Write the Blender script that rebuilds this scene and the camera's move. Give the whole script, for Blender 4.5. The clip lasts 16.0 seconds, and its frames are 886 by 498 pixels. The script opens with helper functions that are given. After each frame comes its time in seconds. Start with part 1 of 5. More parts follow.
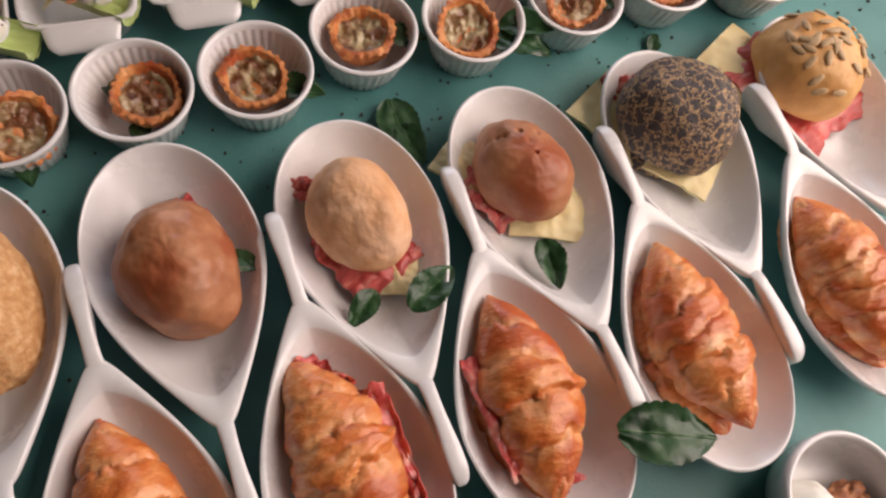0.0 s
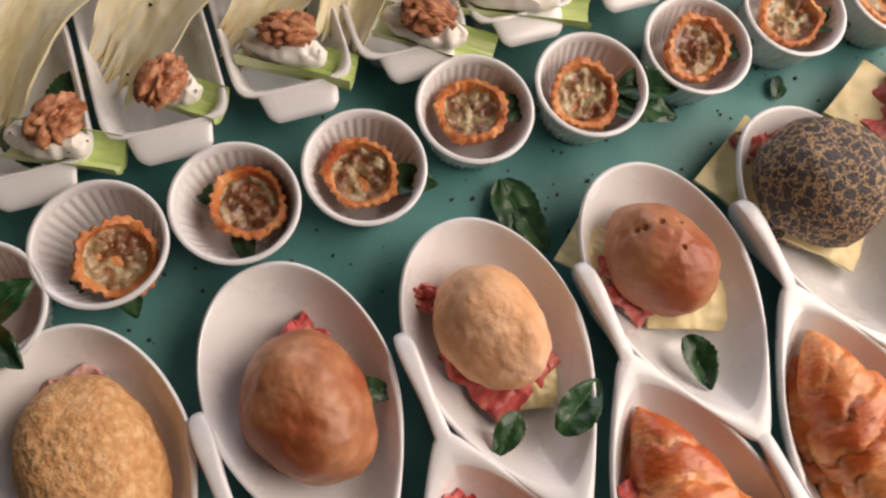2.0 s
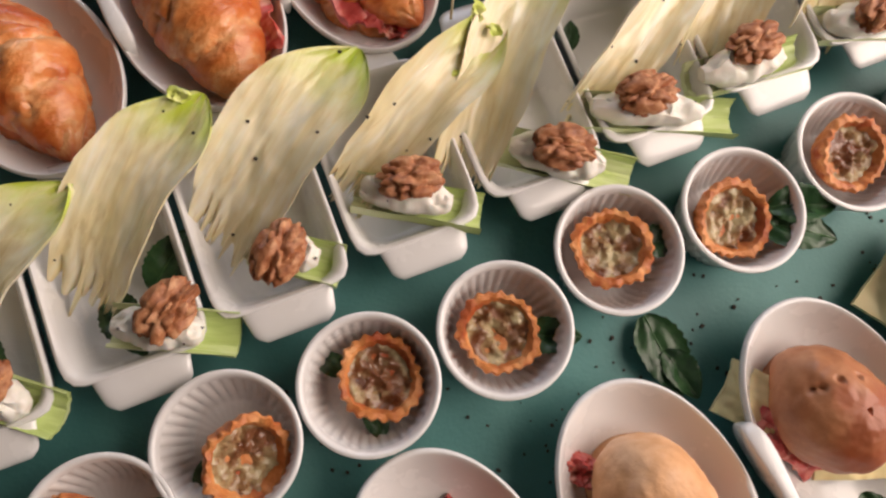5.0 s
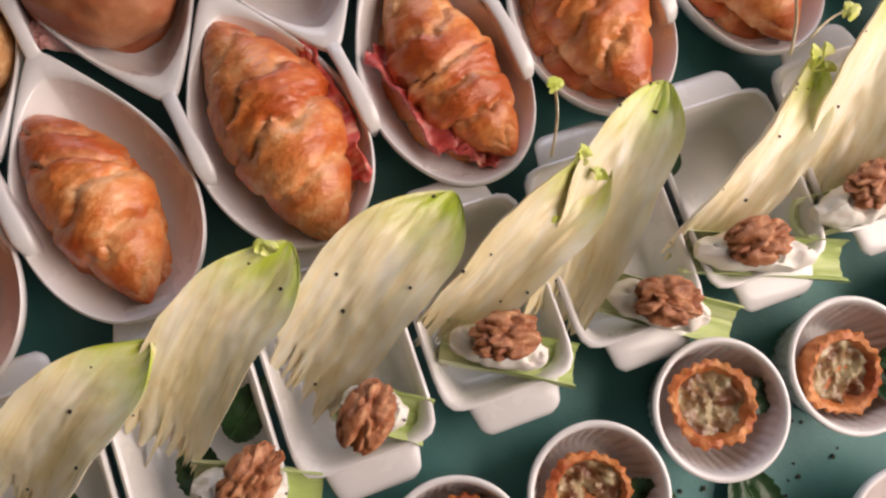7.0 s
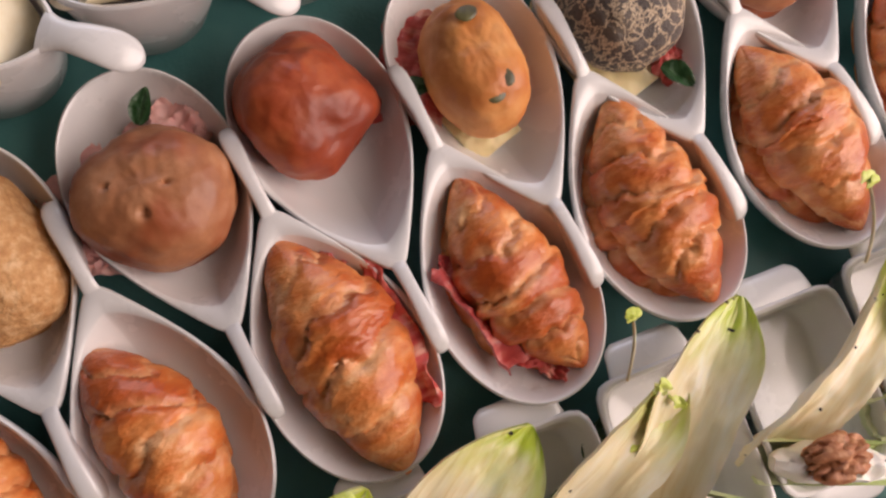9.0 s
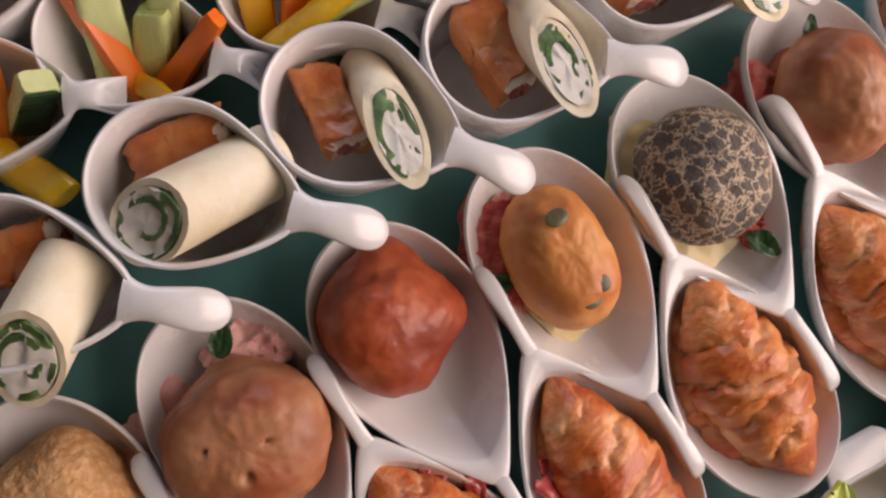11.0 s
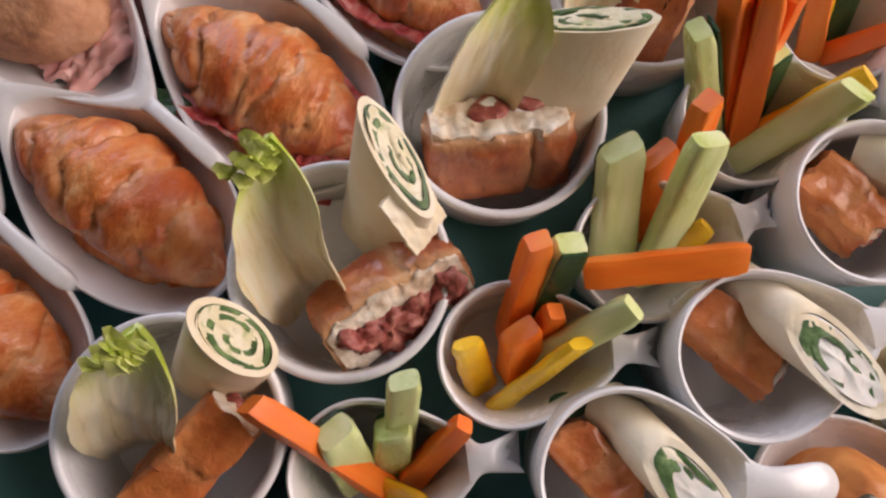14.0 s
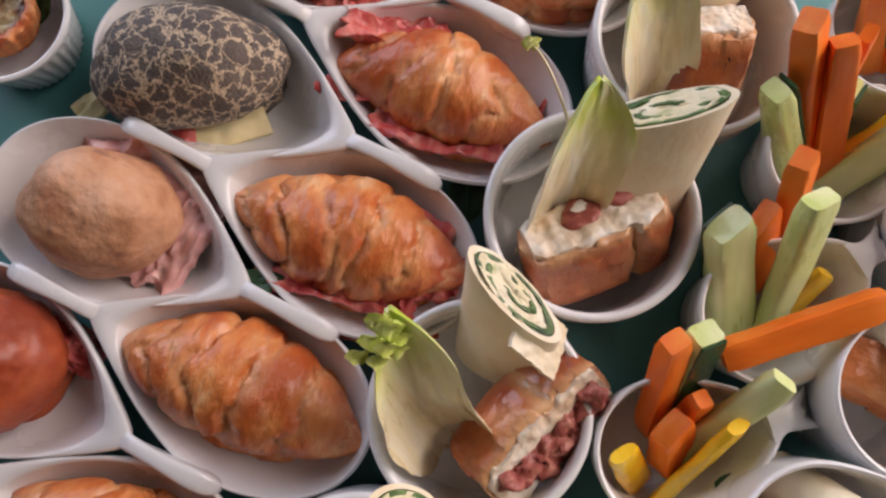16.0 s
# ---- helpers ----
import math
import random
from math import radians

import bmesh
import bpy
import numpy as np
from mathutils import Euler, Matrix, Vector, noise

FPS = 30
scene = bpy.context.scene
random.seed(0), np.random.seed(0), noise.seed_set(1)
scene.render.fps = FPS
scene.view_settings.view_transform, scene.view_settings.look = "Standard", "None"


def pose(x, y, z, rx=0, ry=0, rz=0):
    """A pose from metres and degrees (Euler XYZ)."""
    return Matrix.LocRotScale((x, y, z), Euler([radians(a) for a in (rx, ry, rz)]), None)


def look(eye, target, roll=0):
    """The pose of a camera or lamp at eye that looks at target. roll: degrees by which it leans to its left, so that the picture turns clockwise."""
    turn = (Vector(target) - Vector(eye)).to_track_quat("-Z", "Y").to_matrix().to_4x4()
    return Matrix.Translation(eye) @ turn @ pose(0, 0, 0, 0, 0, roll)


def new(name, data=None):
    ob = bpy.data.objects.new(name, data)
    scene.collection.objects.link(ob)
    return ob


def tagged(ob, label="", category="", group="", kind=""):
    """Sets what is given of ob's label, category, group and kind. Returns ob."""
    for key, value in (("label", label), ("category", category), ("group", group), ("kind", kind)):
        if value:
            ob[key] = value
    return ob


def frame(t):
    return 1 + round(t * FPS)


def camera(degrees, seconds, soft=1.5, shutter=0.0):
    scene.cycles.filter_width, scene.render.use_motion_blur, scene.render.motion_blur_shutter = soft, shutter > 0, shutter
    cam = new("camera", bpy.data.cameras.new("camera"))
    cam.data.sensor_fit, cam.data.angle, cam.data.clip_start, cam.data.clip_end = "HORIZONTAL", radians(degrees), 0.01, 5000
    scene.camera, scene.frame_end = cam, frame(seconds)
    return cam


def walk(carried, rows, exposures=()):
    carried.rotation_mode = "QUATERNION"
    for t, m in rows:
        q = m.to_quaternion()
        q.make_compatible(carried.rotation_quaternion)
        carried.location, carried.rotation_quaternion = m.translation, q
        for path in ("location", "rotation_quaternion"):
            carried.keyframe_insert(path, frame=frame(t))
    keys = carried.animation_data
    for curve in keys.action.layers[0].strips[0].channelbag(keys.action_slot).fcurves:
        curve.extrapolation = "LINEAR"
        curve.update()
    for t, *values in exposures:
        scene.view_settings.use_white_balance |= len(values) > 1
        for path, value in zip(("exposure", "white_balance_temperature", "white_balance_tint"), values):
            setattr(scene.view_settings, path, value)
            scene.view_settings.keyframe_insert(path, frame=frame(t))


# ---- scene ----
cam = camera(63.06, 16.0, 2.4)
METRES, EYE, TILT, LEAN, TURN = 0.75, 0.41, -76.0, -4.0, 0.0
PATH = [
    (0, (0.4657, 0.2615, 0.4057), (0.4996, 0.4033, 0.0332), 24.20),
    (0.5, (0.4454, 0.2825, 0.4031), (0.4830, 0.4121, 0.0265), 26.19),
    (1, (0.4261, 0.3018, 0.4017), (0.4617, 0.4241, 0.0225), 25.78),
    (1.5, (0.4079, 0.3217, 0.3979), (0.4469, 0.4395, 0.0176), 26.81),
    (2, (0.3887, 0.3435, 0.3894), (0.4225, 0.4585, 0.0078), 23.81),
    (2.5, (0.3721, 0.3611, 0.3854), (0.4071, 0.4756, 0.0037), 22.99),
    (3, (0.3564, 0.3792, 0.3790), (0.3920, 0.4904, -0.0036), 22.87),
    (3.5, (0.3386, 0.3971, 0.3767), (0.3766, 0.5051, -0.0066), 23.82),
    (3.7, (0.3324, 0.4040, 0.3765), (0.3735, 0.5092, -0.0073), 25.58),
    (5.8, (0.2967, 0.4844, 0.3655), (0.3289, 0.5604, -0.0259), 28.40),
    (6, (0.2922, 0.4928, 0.3648), (0.3233, 0.5671, -0.0270), 28.46),
    (6.5, (0.2804, 0.5145, 0.3639), (0.3093, 0.5845, -0.0289), 28.73),
    (7, (0.2673, 0.5389, 0.3629), (0.2964, 0.6037, -0.0308), 30.64),
    (7.5, (0.2535, 0.5657, 0.3621), (0.2816, 0.6287, -0.0319), 30.23),
    (8, (0.2414, 0.5929, 0.3652), (0.2716, 0.6523, -0.0292), 32.95),
    (8.5, (0.2311, 0.6192, 0.3669), (0.2659, 0.6745, -0.0278), 37.85),
    (8.7, (0.2265, 0.6303, 0.3667), (0.2617, 0.6858, -0.0279), 37.90),
    (10.8, (0.1602, 0.7558, 0.3609), (0.2145, 0.7820, -0.0345), 65.94),
    (11, (0.1547, 0.7676, 0.3586), (0.2107, 0.7921, -0.0367), 67.40),
    (11.5, (0.1415, 0.7972, 0.3518), (0.1964, 0.8201, -0.0437), 65.79),
    (12, (0.1291, 0.8239, 0.3502), (0.1818, 0.8496, -0.0455), 59.75),
    (12.5, (0.1175, 0.8486, 0.3478), (0.1651, 0.8852, -0.0476), 45.93),
    (13, (0.1071, 0.8725, 0.3498), (0.1501, 0.9135, -0.0458), 37.00),
    (13.5, (0.0980, 0.8956, 0.3487), (0.1388, 0.9365, -0.0471), 32.12),
    (14, (0.0893, 0.9168, 0.3455), (0.1222, 0.9608, -0.0508), 20.51),
    (14.5, (0.0821, 0.9360, 0.3455), (0.1104, 0.9857, -0.0504), 9.95),
    (15, (0.0772, 0.9533, 0.3459), (0.1024, 1.0072, -0.0496), 2.12),
    (15.5, (0.0734, 0.9667, 0.3469), (0.0991, 1.0200, -0.0487), -0.89),
    (16, (0.0697, 0.9771, 0.3485), (0.0991, 1.0311, -0.0468), -1.89),
]
walk(cam, [(t, look(eye, target, roll)) for t, eye, target, roll in PATH],
     [(0, -0.29, 6600, 23), (2, -0.16, 6650, 19), (3.5, -0.23, 6750, 18), (6, -0.04, 6650, 21), (8.5, -0.17, 6600, 24), (11, -0.21, 6680, 27), (13, -0.10, 6500, 25), (16, 0.0, 6280, 23)])

# ---- world and light ----
world = bpy.data.worlds.new("sky")
scene.world = world
world.use_nodes = True
sky = world.node_tree.nodes.new("ShaderNodeTexSky")
sky.sky_type, sky.sun_disc = "NISHITA", False
sky.sun_elevation, sky.sun_rotation = radians(38), radians(-40)
world.node_tree.links.new(sky.outputs[0], world.node_tree.nodes["Background"].inputs[0])
world.node_tree.nodes["Background"].inputs[1].default_value = 0.12


def area_light(name, eye, target, width, height, watts, colour):
    lamp = bpy.data.lights.new(name, "AREA")
    lamp.shape, lamp.size, lamp.size_y, lamp.energy, lamp.color = "RECTANGLE", width, height, watts, colour
    ob = new(name, lamp)
    ob.matrix_world = look(eye, target)
    return ob


area_light("north_window_daylight", (-0.2, 2.98, 0.95), (0.2, 0.9, 0.0), 1.9, 1.4, 21, (0.86, 0.93, 1.0))
area_light("east_window_daylight", (1.36, 0.76, 0.80), (0.36, 0.76, 0.0), 1.3, 1.2, 28.5, (1.0, 0.88, 0.74))


# ---- materials ----
def material(name, colours, scale=40.0, rough=0.5, bump=0.1, fine=300.0, detail=4.0, coat=0.0, sub=0.0, spec=0.5, stretch=(1, 1, 1),
             attr="", attr_colour=(0, 0, 0), attr_mix=0.0, vor=0.0, vor_colour=(0, 0, 0), vor_lo=0.05, vor_hi=0.2, hue=0.0, patch=0.0, patch_colour=(0, 0, 0), patch_at=(0.5, 0.62)):
    """A surface: a ramp of colours over noise, with finer relief; spots, a named mesh attribute and larger patches lie over it."""
    m = bpy.data.materials.new(name)
    m.use_nodes = True
    n, l = m.node_tree.nodes, m.node_tree.links
    b = n["Principled BSDF"]
    co = n.new("ShaderNodeTexCoord")
    mp = n.new("ShaderNodeMapping")
    mp.inputs["Scale"].default_value = stretch
    info = n.new("ShaderNodeObjectInfo")
    add = n.new("ShaderNodeVectorMath")
    add.operation = "MULTIPLY_ADD"
    add.inputs[1].default_value = (1, 1, 1)
    l.new(co.outputs["Object"], add.inputs[0])
    l.new(info.outputs["Random"], add.inputs[2])
    l.new(add.outputs[0], mp.inputs[0])
    t1 = n.new("ShaderNodeTexNoise")
    t1.inputs["Scale"].default_value, t1.inputs["Detail"].default_value, t1.inputs["Roughness"].default_value = scale, detail, 0.6
    l.new(mp.outputs[0], t1.inputs[0])
    ramp = n.new("ShaderNodeValToRGB")
    r = ramp.color_ramp
    while len(r.elements) < len(colours):
        r.elements.new(0.5)
    for i, c in enumerate(colours):
        r.elements[i].position = 0.32 + 0.38 * i / max(1, len(colours) - 1)
        r.elements[i].color = (*c, 1)
    l.new(t1.outputs[0], ramp.inputs[0])
    out = ramp.outputs[0]

    def over(fac, colour, amount, base):
        mix = n.new("ShaderNodeMix")
        mix.data_type = "RGBA"
        mul = n.new("ShaderNodeMath")
        mul.operation = "MULTIPLY"
        mul.inputs[1].default_value = amount
        l.new(fac, mul.inputs[0])
        l.new(mul.outputs[0], mix.inputs[0])
        l.new(base, mix.inputs[6])
        mix.inputs[7].default_value = (*colour, 1)
        return mix.outputs[2]

    if patch:
        t3 = n.new("ShaderNodeTexNoise")
        t3.inputs["Scale"].default_value, t3.inputs["Detail"].default_value = patch, 3
        l.new(mp.outputs[0], t3.inputs[0])
        rg = n.new("ShaderNodeMapRange")
        rg.inputs[1].default_value, rg.inputs[2].default_value = patch_at
        l.new(t3.outputs[0], rg.inputs[0])
        out = over(rg.outputs[0], patch_colour, 0.85, out)
    if attr:
        at = n.new("ShaderNodeAttribute")
        at.attribute_name = attr
        out = over(at.outputs["Fac"], attr_colour, attr_mix, out)
    if vor:
        v = n.new("ShaderNodeTexVoronoi")
        v.inputs["Scale"].default_value = vor
        v.feature = "DISTANCE_TO_EDGE"
        warp = n.new("ShaderNodeMixRGB")
        warp.inputs[0].default_value = 0.011
        l.new(mp.outputs[0], warp.inputs[1])
        l.new(t1.outputs["Color"], warp.inputs[2])
        l.new(warp.outputs[0], v.inputs[0])
        rg = n.new("ShaderNodeMapRange")
        rg.inputs[1].default_value, rg.inputs[2].default_value, rg.inputs[3].default_value, rg.inputs[4].default_value = vor_lo, vor_hi, 1, 0
        l.new(v.outputs["Distance"], rg.inputs[0])
        out = over(rg.outputs[0], vor_colour, 1.0, out)
    l.new(out, b.inputs["Base Color"])
    t2 = n.new("ShaderNodeTexNoise")
    t2.inputs["Scale"].default_value, t2.inputs["Detail"].default_value = fine, 4
    l.new(mp.outputs[0], t2.inputs[0])
    bp = n.new("ShaderNodeBump")
    bp.inputs["Strength"].default_value, bp.inputs["Distance"].default_value = bump, 0.002
    l.new(t2.outputs[0], bp.inputs["Height"])
    l.new(bp.outputs[0], b.inputs["Normal"])
    rr = n.new("ShaderNodeMapRange")
    rr.inputs[3].default_value, rr.inputs[4].default_value = max(0.03, rough - 0.13), min(1, rough + 0.13)
    l.new(t1.outputs[0], rr.inputs[0])
    l.new(rr.outputs[0], b.inputs["Roughness"])
    b.inputs["Coat Weight"].default_value, b.inputs["Coat Roughness"].default_value = coat, 0.13
    b.inputs["Subsurface Weight"].default_value = sub
    b.inputs["Subsurface Radius"].default_value = (0.006, 0.003, 0.002)
    b.inputs["Specular IOR Level"].default_value = spec
    return m


PORCELAIN = material("white_porcelain", [(0.74, 0.735, 0.73), (0.80, 0.795, 0.79)], 25, 0.26, 0.02, 120, coat=0.6)
CLOTH = material("teal_tabletop", [(0.048, 0.185, 0.185), (0.075, 0.245, 0.235), (0.115, 0.315, 0.295)], 9, 0.5, 0.12, 500, patch=4, patch_colour=(0.052, 0.190, 0.185))
CRUST = material("golden_croissant_crust", [(0.52, 0.098, 0.016), (0.67, 0.185, 0.040), (0.78, 0.290, 0.088), (0.87, 0.49, 0.24)], 60, 0.40, 0.7, 260, coat=0.35, stretch=(0.75, 1.35, 0.75),
                 attr="groove", attr_colour=(0.85, 0.50, 0.24), attr_mix=0.80, patch=26, patch_colour=(0.48, 0.078, 0.011), patch_at=(0.50, 0.60))
BROWN_BUN = material("brown_bun_crust", [(0.35, 0.130, 0.055), (0.45, 0.185, 0.082), (0.55, 0.265, 0.135)], 60, 0.48, 0.16, 150, coat=0.08, patch=24, patch_colour=(0.330, 0.077, 0.025))
ORANGE_BUN = material("orange_bun_crust", [(0.618, 0.215, 0.055), (0.721, 0.301, 0.086), (0.803, 0.396, 0.148)], 45, 0.45, 0.2, 160, patch=24, patch_colour=(0.577, 0.181, 0.047))
RED_BUN = material("dark_red_brown_bun_crust", [(0.309, 0.047, 0.014), (0.422, 0.082, 0.025), (0.515, 0.133, 0.043)], 60, 0.46, 0.2, 150, coat=0.10, patch=24, patch_colour=(0.247, 0.039, 0.016))
PALE_BUN = material("pale_floury_bun_crust", [(0.639, 0.310, 0.133), (0.742, 0.404, 0.203), (0.824, 0.516, 0.312)], 45, 0.66, 0.45, 170, patch=26, patch_colour=(0.824, 0.533, 0.343))
POPPY_BUN = material("poppy_seed_crust", [(0.035, 0.030, 0.032), (0.085, 0.070, 0.070)], 300, 0.6, 0.6, 900, vor=150, vor_colour=(0.60, 0.38, 0.18), vor_lo=0.02, vor_hi=0.075)
CRACK_BUN = material("cracked_dark_crust", [(0.075, 0.060, 0.055), (0.125, 0.10, 0.085)], 260, 0.62, 0.5, 700, vor=125, vor_colour=(0.60, 0.46, 0.31), vor_lo=0.025, vor_hi=0.085, patch=40, patch_colour=(0.17, 0.13, 0.10), patch_at=(0.5, 0.7))
SESAME_BUN = material("grainy_flaked_crust", [(0.515, 0.241, 0.086), (0.639, 0.344, 0.140), (0.783, 0.499, 0.265)], 200, 0.75, 1.0, 300)
YELLOW_BUN = material("yellow_bun_crust", [(0.639, 0.310, 0.094), (0.742, 0.404, 0.140), (0.824, 0.490, 0.211)], 40, 0.5, 0.15, 300)
SPECKLED_BUN = material("speckled_rustic_crust", [(0.433, 0.181, 0.086), (0.618, 0.318, 0.172), (0.700, 0.413, 0.265)], 45, 0.6, 0.4, 260, patch=60, patch_colour=(0.309, 0.138, 0.086), patch_at=(0.62, 0.70))
CRUMB = material("bread_crumb", [(0.70, 0.52, 0.32), (0.82, 0.68, 0.48)], 120, 0.85, 0.6, 500)
SEED = material("pumpkin_seed", [(0.42, 0.27, 0.13), (0.60, 0.43, 0.24)], 200, 0.5, 0.1, 300)
HAM = material("cured_ham", [(0.433, 0.047, 0.043), (0.597, 0.103, 0.090), (0.762, 0.284, 0.226)], 45, 0.32, 0.25, 200, sub=0.15, stretch=(1, 3, 1), patch=38, patch_colour=(0.845, 0.482, 0.374), patch_at=(0.58, 0.7))
COOKED_HAM = material("cooked_ham", [(0.68, 0.30, 0.28), (0.78, 0.42, 0.38), (0.84, 0.55, 0.50)], 45, 0.38, 0.25, 200, sub=0.15)
CHEESE = material("yellow_cheese", [(0.80, 0.66, 0.32), (0.86, 0.74, 0.42)], 30, 0.42, 0.06, 160, sub=0.1)
BASIL = material("basil_leaf", [(0.008, 0.035, 0.012), (0.018, 0.068, 0.020), (0.036, 0.10, 0.034)], 70, 0.4, 0.35, 180, coat=0.1)
LEAF_RIB = material("leaf_rib", [(0.03, 0.10, 0.03), (0.06, 0.15, 0.05)], 80, 0.45, 0.1, 200)
TART = material("tartlet_crust", [(0.453, 0.115, 0.027), (0.64, 0.235, 0.068), (0.762, 0.375, 0.145)], 80, 0.5, 0.5, 350, patch=65, patch_colour=(0.371, 0.060, 0.012), patch_at=(0.54, 0.66))
FILLING = material("mushroom_cheese_filling", [(0.10, 0.035, 0.014), (0.30, 0.17, 0.075), (0.46, 0.37, 0.20), (0.62, 0.55, 0.36)], 90, 0.30, 0.7, 240, coat=0.3, patch=70, patch_colour=(0.16, 0.045, 0.016), patch_at=(0.50, 0.60))
ENDIVE = material("endive_leaf", [(0.78, 0.66, 0.38), (0.82, 0.73, 0.47), (0.85, 0.79, 0.58), (0.87, 0.84, 0.70)], 80, 0.30, 0.18, 150, stretch=(2.4, 0.16, 2.4), sub=0.12, coat=0.2, attr="tip", attr_colour=(0.50, 0.62, 0.06), attr_mix=1.0, patch=30, patch_colour=(0.78, 0.65, 0.33), patch_at=(0.54, 0.74))
SHOOT = material("endive_shoot", [(0.58, 0.70, 0.10), (0.72, 0.80, 0.20), (0.84, 0.86, 0.40)], 120, 0.4, 0.2, 300)
CELERY = material("celery_stalk", [(0.40, 0.52, 0.16), (0.52, 0.64, 0.24), (0.66, 0.74, 0.40)], 60, 0.34, 0.15, 200, stretch=(0.3, 2, 2), attr="tip", attr_colour=(0.78, 0.80, 0.56), attr_mix=0.8)
CREAM = material("cream_cheese", [(0.80, 0.77, 0.68), (0.87, 0.85, 0.79)], 60, 0.45, 0.3, 150, sub=0.15)
SPREAD = material("creamy_spread", [(0.74, 0.66, 0.40), (0.82, 0.75, 0.52), (0.87, 0.82, 0.64)], 90, 0.5, 0.4, 260, patch=120, patch_colour=(0.42, 0.46, 0.20), patch_at=(0.58, 0.70))
WALNUT = material("walnut_kernel", [(0.25, 0.075, 0.027), (0.42, 0.165, 0.070), (0.66, 0.36, 0.19)], 170, 0.55, 0.35, 320)
TORTILLA = material("flour_tortilla", [(0.83, 0.70, 0.47), (0.87, 0.78, 0.57), (0.90, 0.84, 0.68)], 40, 0.55, 0.18, 250, patch=30, patch_colour=(0.70, 0.53, 0.30), patch_at=(0.62, 0.74))
GREENS = material("rolled_greens", [(0.03, 0.075, 0.022), (0.08, 0.16, 0.045), (0.22, 0.33, 0.12)], 120, 0.45, 0.3, 300)
PASTRY = material("strudel_pastry", [(0.40, 0.090, 0.020), (0.56, 0.175, 0.045), (0.69, 0.30, 0.105)], 50, 0.36, 0.5, 220, coat=0.25, attr="tip", attr_colour=(0.74, 0.42, 0.18), attr_mix=0.45, patch=34, patch_colour=(0.350, 0.060, 0.012), patch_at=(0.55, 0.7))
GLAZED = material("glazed_strudel_crust", [(0.29, 0.055, 0.014), (0.44, 0.110, 0.030), (0.60, 0.215, 0.075)], 50, 0.36, 0.5, 240, coat=0.4, attr="tip", attr_colour=(0.78, 0.50, 0.25), attr_mix=0.75, patch=30, patch_colour=(0.27, 0.045, 0.012), patch_at=(0.52, 0.66))
DOUGH = material("strudel_inside", [(0.66, 0.44, 0.27), (0.80, 0.68, 0.52), (0.86, 0.82, 0.74)], 90, 0.5, 0.5, 260)
MEAT = material("bacon_filling", [(0.19, 0.034, 0.026), (0.36, 0.092, 0.070), (0.58, 0.25, 0.18)], 130, 0.4, 0.8, 260)
CARROT = material("carrot", [(0.86, 0.155, 0.012), (0.92, 0.22, 0.020), (0.94, 0.31, 0.05)], 60, 0.36, 0.12, 250, stretch=(1, 1, 0.25), sub=0.08)
CUKE = material("cucumber_flesh", [(0.54, 0.64, 0.20), (0.68, 0.76, 0.34), (0.80, 0.84, 0.50)], 60, 0.3, 0.12, 220, stretch=(1, 1, 0.25), sub=0.08)
CUKE_SKIN = material("cucumber_skin", [(0.012, 0.04, 0.014), (0.03, 0.085, 0.025)], 80, 0.3, 0.2, 300)
PEPPER = material("yellow_pepper", [(0.80, 0.40, 0.008), (0.88, 0.52, 0.012), (0.90, 0.60, 0.03)], 30, 0.24, 0.06, 120, coat=0.3)
SPECK = material("ground_pepper", [(0.015, 0.012, 0.010), (0.05, 0.04, 0.03)], 100, 0.8, 0.2, 300)
OLIVE = material("olive_slice", [(0.05, 0.045, 0.05), (0.20, 0.19, 0.07)], 60, 0.35, 0.1, 200)
PLASTER = material("wall_plaster", [(0.17, 0.145, 0.12), (0.22, 0.19, 0.16)], 3, 0.8, 0.1, 60)
BOARDS = material("wood_floor", [(0.16, 0.09, 0.05), (0.26, 0.16, 0.09)], 5, 0.5, 0.1, 40, stretch=(6, 0.6, 1))


# ---- mesh helpers ----
def surf(points, cu=False, cv=False):
    """Quads over a grid of points (rows, columns, 3); cu, cv: closed along rows, along columns."""
    p = np.asarray(points, float)
    nu, nv = p.shape[:2]
    faces = []
    for i in range(nu if cu else nu - 1):
        for j in range(nv if cv else nv - 1):
            a, b = (i + 1) % nu, (j + 1) % nv
            faces.append((i * nv + j, i * nv + b, a * nv + b, a * nv + j))
    return p.reshape(-1, 3), faces


def tube(points):
    """A closed skin over rings of points, with its two ends capped."""
    v, f = surf(points, cv=True)
    nu, nv = np.asarray(points).shape[:2]
    return v, f + [tuple(range(nv))[::-1], tuple((nu - 1) * nv + k for k in range(nv))]


def sheet(points, thick):
    """A thin slab over a grid of points."""
    p = np.asarray(points, float)
    nu, nv = p.shape[:2]
    loop = [(i, 0) for i in range(nu)] + [(nu - 1, j) for j in range(1, nv)] + [(i, nv - 1) for i in range(nu - 2, -1, -1)] + [(0, j) for j in range(nv - 2, 0, -1)]
    v, f = surf(p)
    n = len(v)
    low = v - np.array((0, 0, thick))
    faces = f + [tuple(n + k for k in q[::-1]) for q in f]
    ids = [i * nv + j for i, j in loop]
    for a, b in zip(ids, ids[1:] + ids[:1]):
        faces.append((a, n + a, n + b, b))
    return np.concatenate([v, low]), faces


